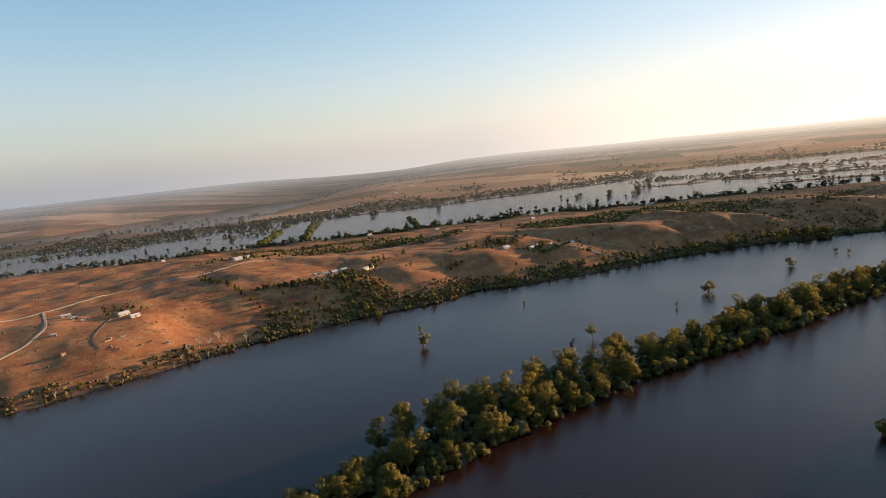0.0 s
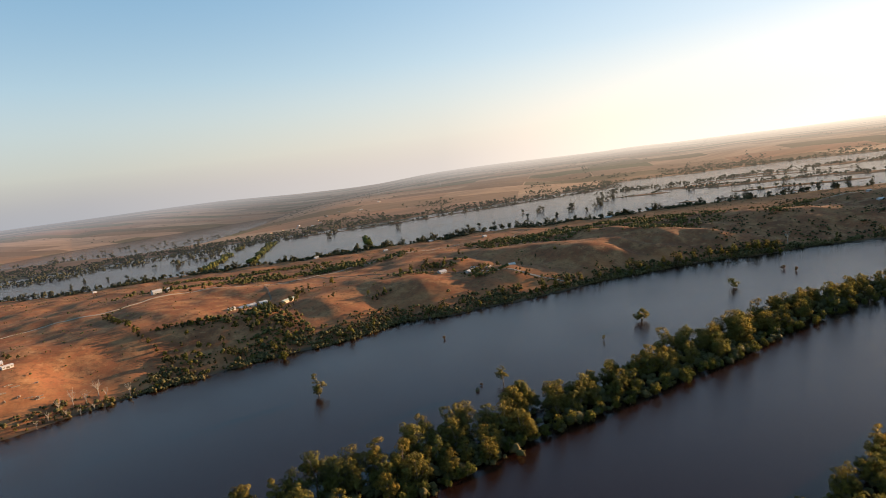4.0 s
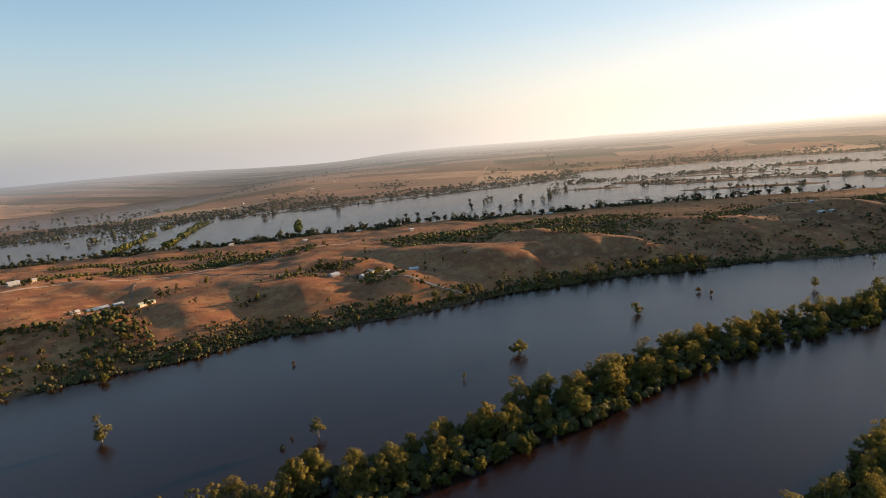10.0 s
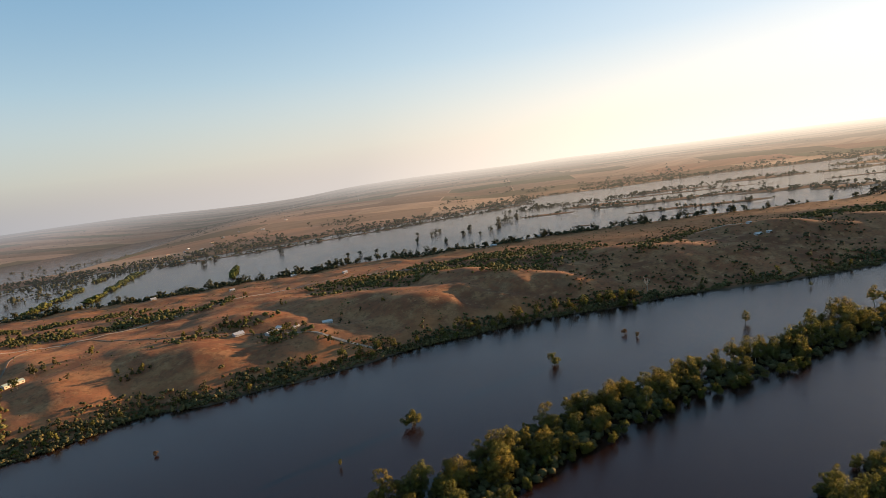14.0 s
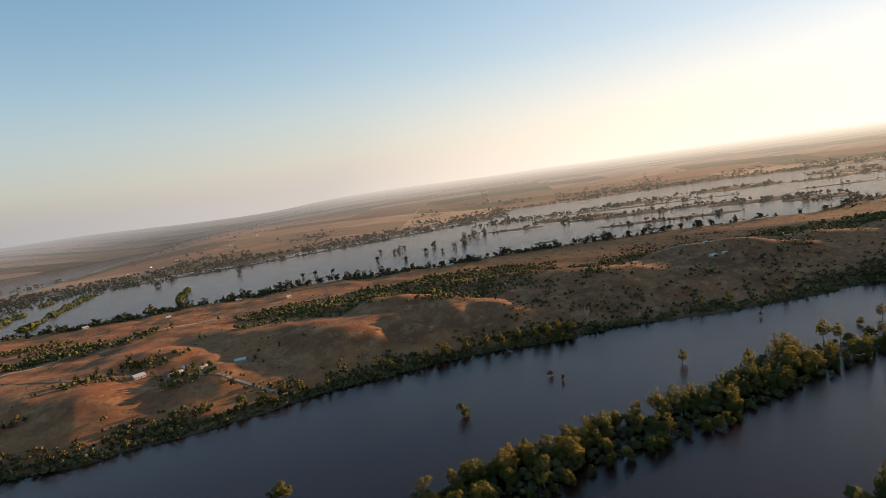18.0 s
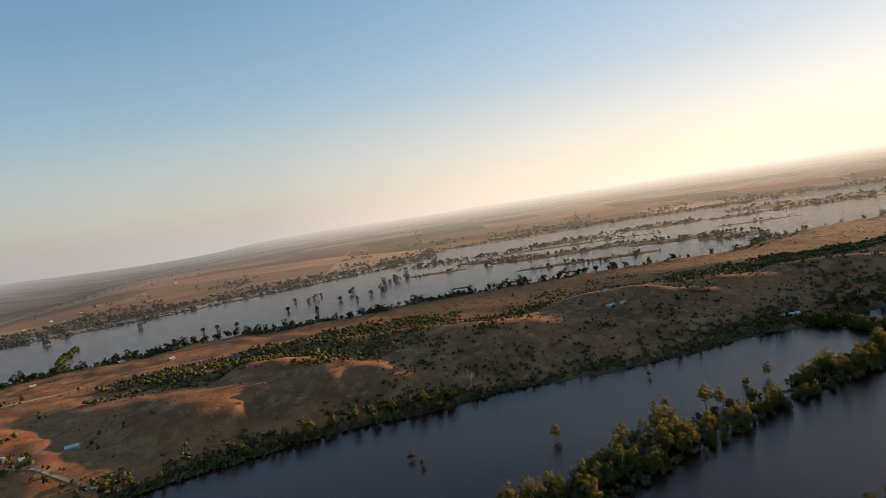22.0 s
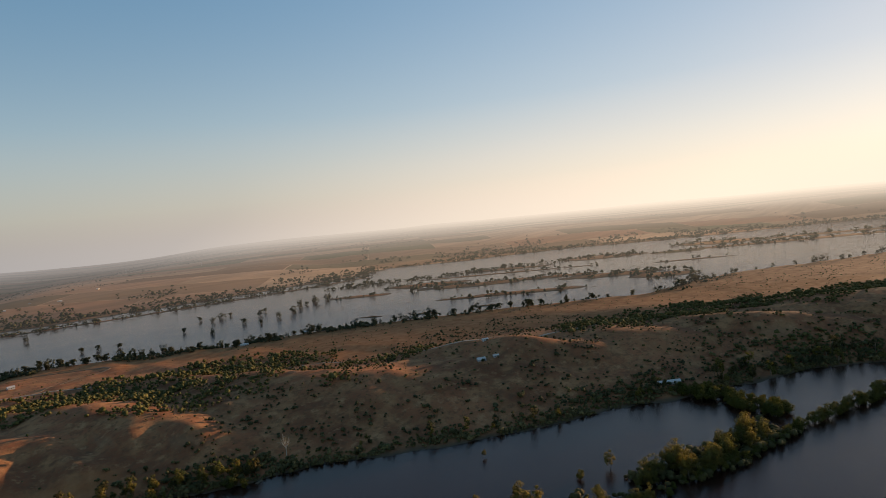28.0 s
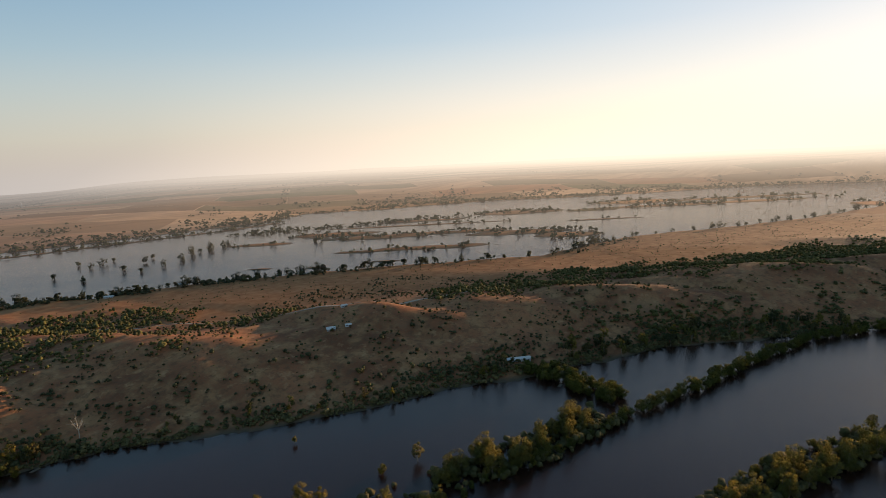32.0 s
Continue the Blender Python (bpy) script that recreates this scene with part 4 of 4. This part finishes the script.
def road(name, points, wide, label):
    """A gravel track draped over the ground, from points of its middle line."""
    pts = [Vector((*p, 0)) for p in points]
    mid = []
    for k in range(len(pts) - 1):
        p0, p1, p2, p3 = pts[max(k - 1, 0)], pts[k], pts[k + 1], pts[min(k + 2, len(pts) - 1)]
        n = max(2, int((p2 - p1).length / 3))
        for j in range(n):
            t = j / n
            mid.append(0.5 * ((2 * p1) + (p2 - p0) * t + (2 * p0 - 5 * p1 + 4 * p2 - p3) * t * t + (3 * p1 - p0 - 3 * p2 + p3) * t ** 3))
    mid.append(pts[-1])
    bm = bmesh.new()
    rows_ = []
    for k, p in enumerate(mid):
        d = (mid[min(k + 1, len(mid) - 1)] - mid[max(k - 1, 0)]).normalized()
        side = Vector((-d.y, d.x, 0)) * wide / M / 2 * (0.85 + 0.3 * float(rough(p.x, p.y, 12, 41)))
        ring = []
        for f in (-1.15, -1, -0.33, 0.33, 1, 1.15):
            q = p + side * f
            ring.append(bm.verts.new((q.x * M, q.y * M, max(0.3, float(height(q.x, q.y))) * M + (0.4 if abs(f) < 1.1 else -0.4))))
        rows_.append(ring)
    for a, b in zip(rows_, rows_[1:]):
        for i in range(5):
            bm.faces.new((a[i], a[i + 1], b[i + 1], b[i]))
    me = bpy.data.meshes.new(name)
    bm.normal_update()
    bm.to_mesh(me)
    bm.free()
    me.materials.append(ROADDUST if name.startswith("road") else TRACKDUST)
    return tagged(new(name, me), label, "road", kind="structure")


road("road_main", [(-420, 580), (-230, 595), (-106, 620), (-76, 637), (-50, 655), (-20, 682), (14, 690), (49, 684), (79, 700), (105, 716), (144, 728), (188, 724), (230, 733), (262, 726), (314, 737), (350, 751), (425, 758), (470, 770), (520, 768), (600, 748), (690, 690), (760, 625), (815, 570), (855, 520), (885, 450), (915, 412), (960, 395), (1050, 350)], 4.6, "pale gravel road over the red hill")
road("road_side", [(-80, 634), (-71, 560), (-76, 540), (-88, 524), (-115, 508), (-200, 500)], 3.0, "pale gravel side road to the sheds")
road("road_ramp", [(408, 545), (416, 524), (428, 505), (440, 487), (452, 464), (455, 456)], 3.4, "straight gravel track down to the water")
road("track_yard", [(-24, 556), (-30, 541), (-38, 519), (-34, 500)], 2.2, "worn dirt track in the yard")
road("track_homestead", [(230, 740), (214, 690), (206, 640), (200, 612), (186, 600)], 2.2, "pale dirt track to the homestead")
road("track_house", [(408, 545), (380, 575), (330, 600), (290, 660), (262, 720), (240, 740)], 3.0, "dirt track past the houses")
road("track_shore", [(600, 748), (640, 790), (690, 830), (640, 890), (520, 940), (400, 975), (300, 1010), (150, 1080)], 3.5, "sandy track along the second channel")

# ---- buildings ----
WHITE = plain("white_paint", (0.45, 0.435, 0.41), 0.6, 0.08, 0.8)
CREAM = plain("cream_brick", (0.62, 0.5, 0.36), 0.8, 0.15, 1.0)
STONE = plain("limestone", (0.36, 0.29, 0.21), 0.9, 0.2, 0.8)
ZINC = plain("zinc_roof", (0.55, 0.51, 0.46), 0.85, 0.15, 0.6, 0.1)
GREENROOF = plain("green_roof", (0.42, 0.47, 0.36), 0.5, 0.15, 0.6)
REDROOF = plain("rusty_roof", (0.36, 0.17, 0.10), 0.6, 0.2, 0.6)
DARKWOOD = plain("dark_timber", (0.12, 0.09, 0.06), 0.8, 0.2, 1.5)
GLASSY, _nt, _b = material("window_glass", 0.08, 0.0, 0.6)
_b.inputs["Base Color"].default_value = (0.03, 0.035, 0.04, 1)


def box(bm, x0, x1, y0, y1, z0, z1):
    v = [bm.verts.new(p) for p in ((x0, y0, z0), (x1, y0, z0), (x1, y1, z0), (x0, y1, z0), (x0, y0, z1), (x1, y0, z1), (x1, y1, z1), (x0, y1, z1))]
    for f in ((3, 2, 1, 0), (4, 5, 6, 7), (0, 1, 5, 4), (1, 2, 6, 5), (2, 3, 7, 6), (3, 0, 4, 7)):
        bm.faces.new([v[i] for i in f])


def gable(bm, lx, ly, z0, rise, over=0.5, thick=0.18):
    """A roof slab with two slopes, ridge along x."""
    a, b = lx / 2 + over, ly / 2 + over
    drop = rise * over / (ly / 2)
    prof = [(-b, z0 - drop), (0, z0 + rise), (b, z0 - drop), (b, z0 - drop - thick), (0, z0 + rise - thick), (-b, z0 - drop - thick)]
    l, r = [bm.verts.new((-a, y, z)) for y, z in prof], [bm.verts.new((a, y, z)) for y, z in prof]
    for i in range(6):
        j = (i + 1) % 6
        bm.faces.new((l[i], l[j], r[j], r[i]))
    for s, flip in ((l, True), (r, False)):
        for q in ((0, 1, 4, 5), (1, 2, 3, 4)):
            f = [s[i] for i in q]
            bm.faces.new(f[::-1] if flip else f)


def house(name, x, y, turn, lx, ly, tall, rise, wall, roof, label, category="house", windows=4, porch=False, chimney=False, z=None, big_door=False):
    top = tagged(new(name), label, category)
    corners = [(x, y), (x + lx / 5, y + ly / 5), (x - lx / 5, y - ly / 5)]
    z = min(float(height(*c)) for c in corners) * M if z is None else z
    top.matrix_world = pose(x * M, y * M, z, 0, 0, turn)
    bm = bmesh.new()
    box(bm, -lx / 2, lx / 2, -ly / 2, ly / 2, -1.5, tall)
    for sx in (-1, 1):
        e = sx * lx / 2
        v = [bm.verts.new(p) for p in ((e, -ly / 2, tall), (e, ly / 2, tall), (e, 0, tall + rise - 0.05))]
        w = [bm.verts.new((p.co.x - sx * 0.25, p.co.y, p.co.z)) for p in v]
        bm.faces.new(v)
        bm.faces.new(w[::-1])
        for i in range(3):
            j = (i + 1) % 3
            bm.faces.new((v[i], w[i], w[j], v[j]))
    bmesh.ops.recalc_face_normals(bm, faces=bm.faces)
    part("wall", bm, wall, top)
    bm = bmesh.new()
    gable(bm, lx, ly, tall + 0.05, rise)
    bmesh.ops.recalc_face_normals(bm, faces=bm.faces)
    rf = part("roof", bm, roof, top)
    if chimney:
        bm = bmesh.new()
        box(bm, lx * 0.2, lx * 0.2 + 0.8, -0.4, 0.4, tall, tall + rise + 0.9)
        part("chimney", bm, CREAM, rf)
    for side in (-1, 1):
        for k in range(windows):
            px = -lx / 2 + lx * (k + 0.5) / windows
            bm = bmesh.new()
            yy = side * ly / 2
            if k == windows // 2 and side < 0:
                w_, h0, h1 = (1.6, -0.05, 2.6) if big_door else (0.5, 0.0, 2.05)
                box(bm, px - w_, px + w_, yy - 0.06, yy + 0.06, h0, h1)
                part("door", bm, DARKWOOD, top)
            else:
                box(bm, px - 0.8, px + 0.8, yy - 0.06, yy + 0.06, 0.95, 2.1)
                win = part("window", bm, WHITE, top)
                bm = bmesh.new()
                box(bm, px - 0.7, px + 0.7, yy - 0.08, yy + 0.08, 1.05, 2.0)
                part("pane", bm, GLASSY, win)
    if porch:
        bm = bmesh.new()
        v = [bm.verts.new(p) for p in ((-lx / 2, -ly / 2 - 0.05, tall - 0.1), (lx / 2, -ly / 2 - 0.05, tall - 0.1), (lx / 2, -ly / 2 - 2.6, tall - 0.55), (-lx / 2, -ly / 2 - 2.6, tall - 0.55))]
        w = [bm.verts.new((p.co.x, p.co.y, p.co.z - 0.12)) for p in v]
        bm.faces.new(v)
        bm.faces.new(w[::-1])
        for i in range(4):
            bm.faces.new((v[i], w[i], w[(i + 1) % 4], v[(i + 1) % 4]))
        part("verandah_roof", bm, roof, top)
        for k in range(5):
            bm = bmesh.new()
            px = -lx / 2 + 0.1 + (lx - 0.2) * k / 4
            box(bm, px - 0.06, px + 0.06, -ly / 2 - 2.5, -ly / 2 - 2.38, -1.2, tall - 0.6)
            part("post", bm, WHITE, top)
    return top


house("house", -16, 557, 20, 12, 7.5, 2.8, 2.0, CREAM, ZINC, "cream cottage with a zinc roof among garden trees", porch=True, chimney=True)
house("shed", -8, 546, 25, 11, 6, 2.6, 1.2, WHITE, ZINC, "small white shed below the cottage", "shed", 3, big_door=True)
house("shed", -60, 597, 10, 10, 6, 2.6, 1.0, WHITE, ZINC, "white metal shed beside the gravel road", "shed", 3, big_door=True)
house("shed", -52, 570, 15, 7, 5, 2.6, 1.0, CREAM, ZINC, "small pale shed on the bare paddock", "shed", 2, big_door=True)
house("shed", -64, 536, 0, 5, 3, 2.3, 0.7, WHITE, ZINC, "small white hut in the dry paddock", "shed", 2)
house("hut", -57, 503, 30, 4, 3, 2.2, 0.7, STONE, REDROOF, "tiny brown hut above the shore", "shed", 2)
house("house", 109, 757, 15, 15, 10, 5.4, 2.0, WHITE, ZINC, "large white two-storey house on the ridge", windows=6, chimney=True)
house("house", 124, 772, 15, 9, 8, 5.0, 1.8, CREAM, ZINC, "cream wing beside the large white house", windows=3)
house("house", 40, 1090, 20, 8, 7, 5.5, 2.0, WHITE, ZINC, "small white tower-like house near the channel", windows=2)
house("shed", 176, 606, 18, 26, 9, 3.2, 1.8, WHITE, ZINC, "long white farm shed with zinc roof", "shed", 6, big_door=True)
house("shed", 160, 596, 25, 10, 7, 3.0, 1.4, WHITE, ZINC, "white square shed at the homestead", "shed", 3, big_door=True)
house("shed", 192, 610, 18, 12, 8, 3.0, 1.6, WHITE, ZINC, "white shed joined to the farmyard", "shed", 3, big_door=True)
house("shed", 212, 590, 30, 22, 8, 3.4, 1.6, CREAM, GREENROOF, "long green-roofed shed under gum trees", "shed", 5, big_door=True)
house("house", 376, 575, 10, 13, 9, 3.0, 2.0, WHITE, ZINC, "white house with zinc roof in the hollow", porch=True, chimney=True)
house("house", 400, 556, 20, 17, 9, 3.0, 2.0, WHITE, ZINC, "long white homestead with a verandah", windows=5, porch=True, chimney=True)
house("house", 410, 563, 110, 11, 7, 2.8, 1.5, CREAM, ZINC, "pale wing behind the homestead", windows=3)
house("shed", 420, 551, 20, 9, 6, 2.6, 1.1, WHITE, ZINC, "low white shed next to the homestead", "shed", 3, big_door=True)
house("house", 449, 549, -15, 13, 9, 4.2, 1.8, WHITE, ZINC, "pale house alone on the bare red slope", windows=4)
house("house", 457, 905, 10, 10, 7, 3.2, 1.8, WHITE, ZINC, "white cottage near the second channel", windows=3)
house("house", 366, 985, 10, 11, 7, 3.2, 1.8, WHITE, ZINC, "white cottage on the channel bank", windows=3)
house("house", 591, 815, 10, 10, 7, 3.0, 1.8, WHITE, ZINC, "bright white cottage in dry grass", windows=3)
house("house", 560, 940, 10, 14, 8, 3.0, 1.8, WHITE, ZINC, "white bank house under trees", windows=3)
house("house", 868, 378, -30, 10, 7, 2.8, 1.5, WHITE, ZINC, "white house on the crest above dark scrub", porch=True)
house("shed", 882, 374, -30, 7, 5, 2.6, 1.0, WHITE, ZINC, "small white shed near the crest house", "shed", 2, big_door=True)
house("house", 938, 408, -20, 17, 10, 3.4, 2.2, STONE, ZINC, "stone farmhouse at the edge of the orange field", windows=5, chimney=True)
house("shed", 905, 408, -20, 8, 5, 2.6, 1.0, WHITE, ZINC, "small white shed beside the track", "shed", 2, big_door=True)
house("boat_shed", 940, 251, -38, 26, 8, 3.2, 1.4, WHITE, ZINC, "long pale boat shed on the river shore", "shed", 5, big_door=True)
house("house", 843, 795, -35, 16, 7, 3.0, 1.5, WHITE, ZINC, "white holiday house by the channel", windows=4)
house("house", 770, 858, -35, 14, 8, 3.0, 1.6, WHITE, ZINC, "white holiday house among bank trees", windows=4)
house("house", 925, 775, -35, 15, 9, 4.0, 1.8, STONE, ZINC, "grey holiday house beside the water", windows=4)
# far townships, a few houses each
for k, (x, y) in enumerate(((519, 1780), (454, 1728), (560, 1770), (600, 1740), (640, 1790), (697, 1900), (650, 1840), (580, 1820), (760, 1950), (936, 2010), (797, 2200), (820, 1900), (480, 1760), (330, 1735), (300, 1745))):
    if float(height(x, y)) > 0.5:
        house("house", x, y, 20 + 31 * k, 13 + k % 4, 9, 3.2, 2.0, WHITE if k % 3 else CREAM, ZINC if k % 2 else REDROOF, "distant small house in the valley", windows=2)


# ---- loose things ----
def caravan(x, y, turn):
    top = tagged(new("caravan"), "white caravan parked on dry grass", "caravan")
    top.matrix_world = pose(x * M, y * M, float(height(x, y)) * M + 0.05, 0, 0, turn)
    bm = bmesh.new()
    box(bm, -2.8, 2.8, -1.15, 1.15, 0.5, 2.7)
    bmesh.ops.bevel(bm, geom=bm.edges[:], offset=0.25, segments=2, affect="EDGES")
    part("body", bm, WHITE, top)
    for sy in (-1, 1):
        bm = bmesh.new()
        bmesh.ops.create_cone(bm, cap_ends=True, segments=14, radius1=0.38, radius2=0.38, depth=0.2, matrix=pose(-0.2, sy * 1.1, 0.38, 90, 0, 0))
        part("wheel", bm, DARKWOOD, top)
        bm = bmesh.new()
        box(bm, -1.4, 1.2, sy * 1.16 - 0.02, sy * 1.16 + 0.02, 1.5, 2.1)
        part("window", bm, GLASSY, top)
    bm = bmesh.new()
    limb(bm, (2.7, 0, 0.55), (4.0, 0, 0.5), 0.06, 0.05, 6)
    part("tow_bar", bm, DARKWOOD, top)
    return top


for x, y, a in ((333, 806, 15), (346, 800, 40), (318, 812, 70), (300, 796, 20), (-45, 560, 10)):
    caravan(x, y, a)


def pen(x, y, turn, k):
    """A low broken stone wall of the ruined yard."""
    top = tagged(new("stone_wall"), "low broken stone wall of a ruined yard", "wall", "ruined yard walls")
    top.matrix_world = pose(x * M, y * M, float(height(x, y)) * M, 0, 0, turn)
    r = random.Random(k)
    for i in range(7):
        bm = bmesh.new()
        w = r.uniform(0.45, 0.8)
        box(bm, i * 1.1 - 4, i * 1.1 - 4 + w * 1.4, -0.35, 0.35, -0.4, r.uniform(0.5, 1.3))
        bmesh.ops.bevel(bm, geom=bm.edges[:], offset=0.09, segments=1, affect="EDGES")
        part("block", bm, STONE, top)


for k in range(18):
    pen(-8 + RNG.uniform(-24, 22), 505 + RNG.uniform(-10, 14), RNG.choice((10, 100)) + RNG.uniform(-12, 12), k)


def punt(x, y, turn):
    top = tagged(new("pontoon"), "dark timber pontoon floating by the bank", "pontoon")
    top.matrix_world = pose(x * M, y * M, 0.0, 0, 0, turn)
    for k in range(6):
        bm = bmesh.new()
        box(bm, -4, 4, -1.5 + k * 0.5, -1.06 + k * 0.5, 0.25, 0.38)
        part("plank", bm, DARKWOOD, top)
    for sy in (-1.1, 0.9):
        bm = bmesh.new()
        bmesh.ops.create_cone(bm, cap_ends=True, segments=12, radius1=0.35, radius2=0.35, depth=7.6, matrix=pose(0, sy, 0.0, 0, 90, 0))
        part("float", bm, DARKWOOD, top)


for x, y, a in ((664, 371, 20), (932, 214, 40), (924, 206, 10)):
    punt(x, y, a)


def mast(x, y, tall):
    top = tagged(new("pylon"), "distant steel lattice pylon on the plain", "pylon", "pylons on the plain")
    top.location = (x * M, y * M, float(height(x, y)) * M)
    for sx, sy in ((-1, -1), (-1, 1), (1, -1), (1, 1)):
        bm = bmesh.new()
        limb(bm, (sx * 2.4, sy * 2.4, -0.5), (sx * 0.4, sy * 0.4, tall), 0.22, 0.12, 4)
        part("leg", bm, ZINC, top)
    for z in (0.55, 0.72, 0.9):
        bm = bmesh.new()
        limb(bm, (-5, 0, tall * z), (5, 0, tall * z), 0.18, 0.18, 4)
        part("crossarm", bm, ZINC, top)


mast(1330, 2250, 30)
mast(1120, 2420, 30)
for src in SOURCES:
    for o in (*src.children_recursive, src):
        bpy.data.objects.remove(o)


# ---- hazy distance, painted on glowing shells ----
def backdrop(r, outline, thick, low=False):
    """A see-through glowing shell that imitates haze round the valley: its outline from the foot up, and how thick it
    is at each height; a low one thins away from the sun.
    """
    m = bpy.data.materials.new("haze")
    m.use_nodes = True
    nt = m.node_tree
    nt.nodes.remove(nt.nodes["Principled BSDF"])
    pos = nt.nodes.new("ShaderNodeNewGeometry").outputs["Position"]
    sep = nt.nodes.new("ShaderNodeSeparateXYZ")
    nt.links.new(pos, sep.inputs[0])
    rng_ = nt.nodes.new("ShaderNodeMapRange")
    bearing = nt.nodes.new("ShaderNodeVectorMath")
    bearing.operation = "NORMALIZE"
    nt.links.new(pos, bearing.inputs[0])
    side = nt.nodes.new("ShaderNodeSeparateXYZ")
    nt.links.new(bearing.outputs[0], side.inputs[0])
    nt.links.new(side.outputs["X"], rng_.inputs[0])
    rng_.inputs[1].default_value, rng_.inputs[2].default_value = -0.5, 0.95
    # sunlit haze painted by bearing: warmer and brighter on the sun's side
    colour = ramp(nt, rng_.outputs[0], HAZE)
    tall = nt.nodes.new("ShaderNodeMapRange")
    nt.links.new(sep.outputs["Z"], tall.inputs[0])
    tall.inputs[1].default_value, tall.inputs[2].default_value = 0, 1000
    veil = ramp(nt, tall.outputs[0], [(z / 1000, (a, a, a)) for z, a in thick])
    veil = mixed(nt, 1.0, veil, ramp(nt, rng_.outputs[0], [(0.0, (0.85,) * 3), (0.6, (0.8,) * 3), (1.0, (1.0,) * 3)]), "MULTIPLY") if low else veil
    # the shell emits its haze colour itself; nothing scatters sunlight here
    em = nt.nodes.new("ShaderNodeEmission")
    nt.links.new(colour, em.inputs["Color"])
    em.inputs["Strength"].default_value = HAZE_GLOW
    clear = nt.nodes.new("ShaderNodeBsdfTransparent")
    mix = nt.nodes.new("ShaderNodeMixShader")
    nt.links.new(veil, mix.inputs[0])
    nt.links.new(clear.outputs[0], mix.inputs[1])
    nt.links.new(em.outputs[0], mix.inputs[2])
    nt.links.new(mix.outputs[0], nt.nodes["Material Output"].inputs["Surface"])
    bm = bmesh.new()
    n = 160
    ring = [[bm.verts.new((450 + math.cos(a) * (r + d), math.sin(a) * (r + d), z)) for d, z in outline] for a in (2 * math.pi * k / n for k in range(n))]
    for k in range(n):
        a, b = ring[k], ring[(k + 1) % n]
        for j in range(len(outline) - 1):
            bm.faces.new((a[j], a[j + 1], b[j + 1], b[j]))
    me = bpy.data.meshes.new("backdrop")
    bm.to_mesh(me)
    bm.free()
    me.materials.append(m)
    tagged(new("backdrop", me), "pale glowing shell that imitates haze along the horizon", "horizon", kind="structure")


# painted haze glow, from dim blue-grey to bright cream towards the sun
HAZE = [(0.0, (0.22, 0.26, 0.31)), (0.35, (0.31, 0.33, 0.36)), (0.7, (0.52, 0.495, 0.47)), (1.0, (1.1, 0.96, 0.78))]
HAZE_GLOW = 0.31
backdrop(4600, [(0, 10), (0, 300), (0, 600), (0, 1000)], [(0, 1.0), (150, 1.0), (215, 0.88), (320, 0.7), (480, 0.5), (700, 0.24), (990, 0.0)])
# added inner shell, slanting up over the far plain to veil it
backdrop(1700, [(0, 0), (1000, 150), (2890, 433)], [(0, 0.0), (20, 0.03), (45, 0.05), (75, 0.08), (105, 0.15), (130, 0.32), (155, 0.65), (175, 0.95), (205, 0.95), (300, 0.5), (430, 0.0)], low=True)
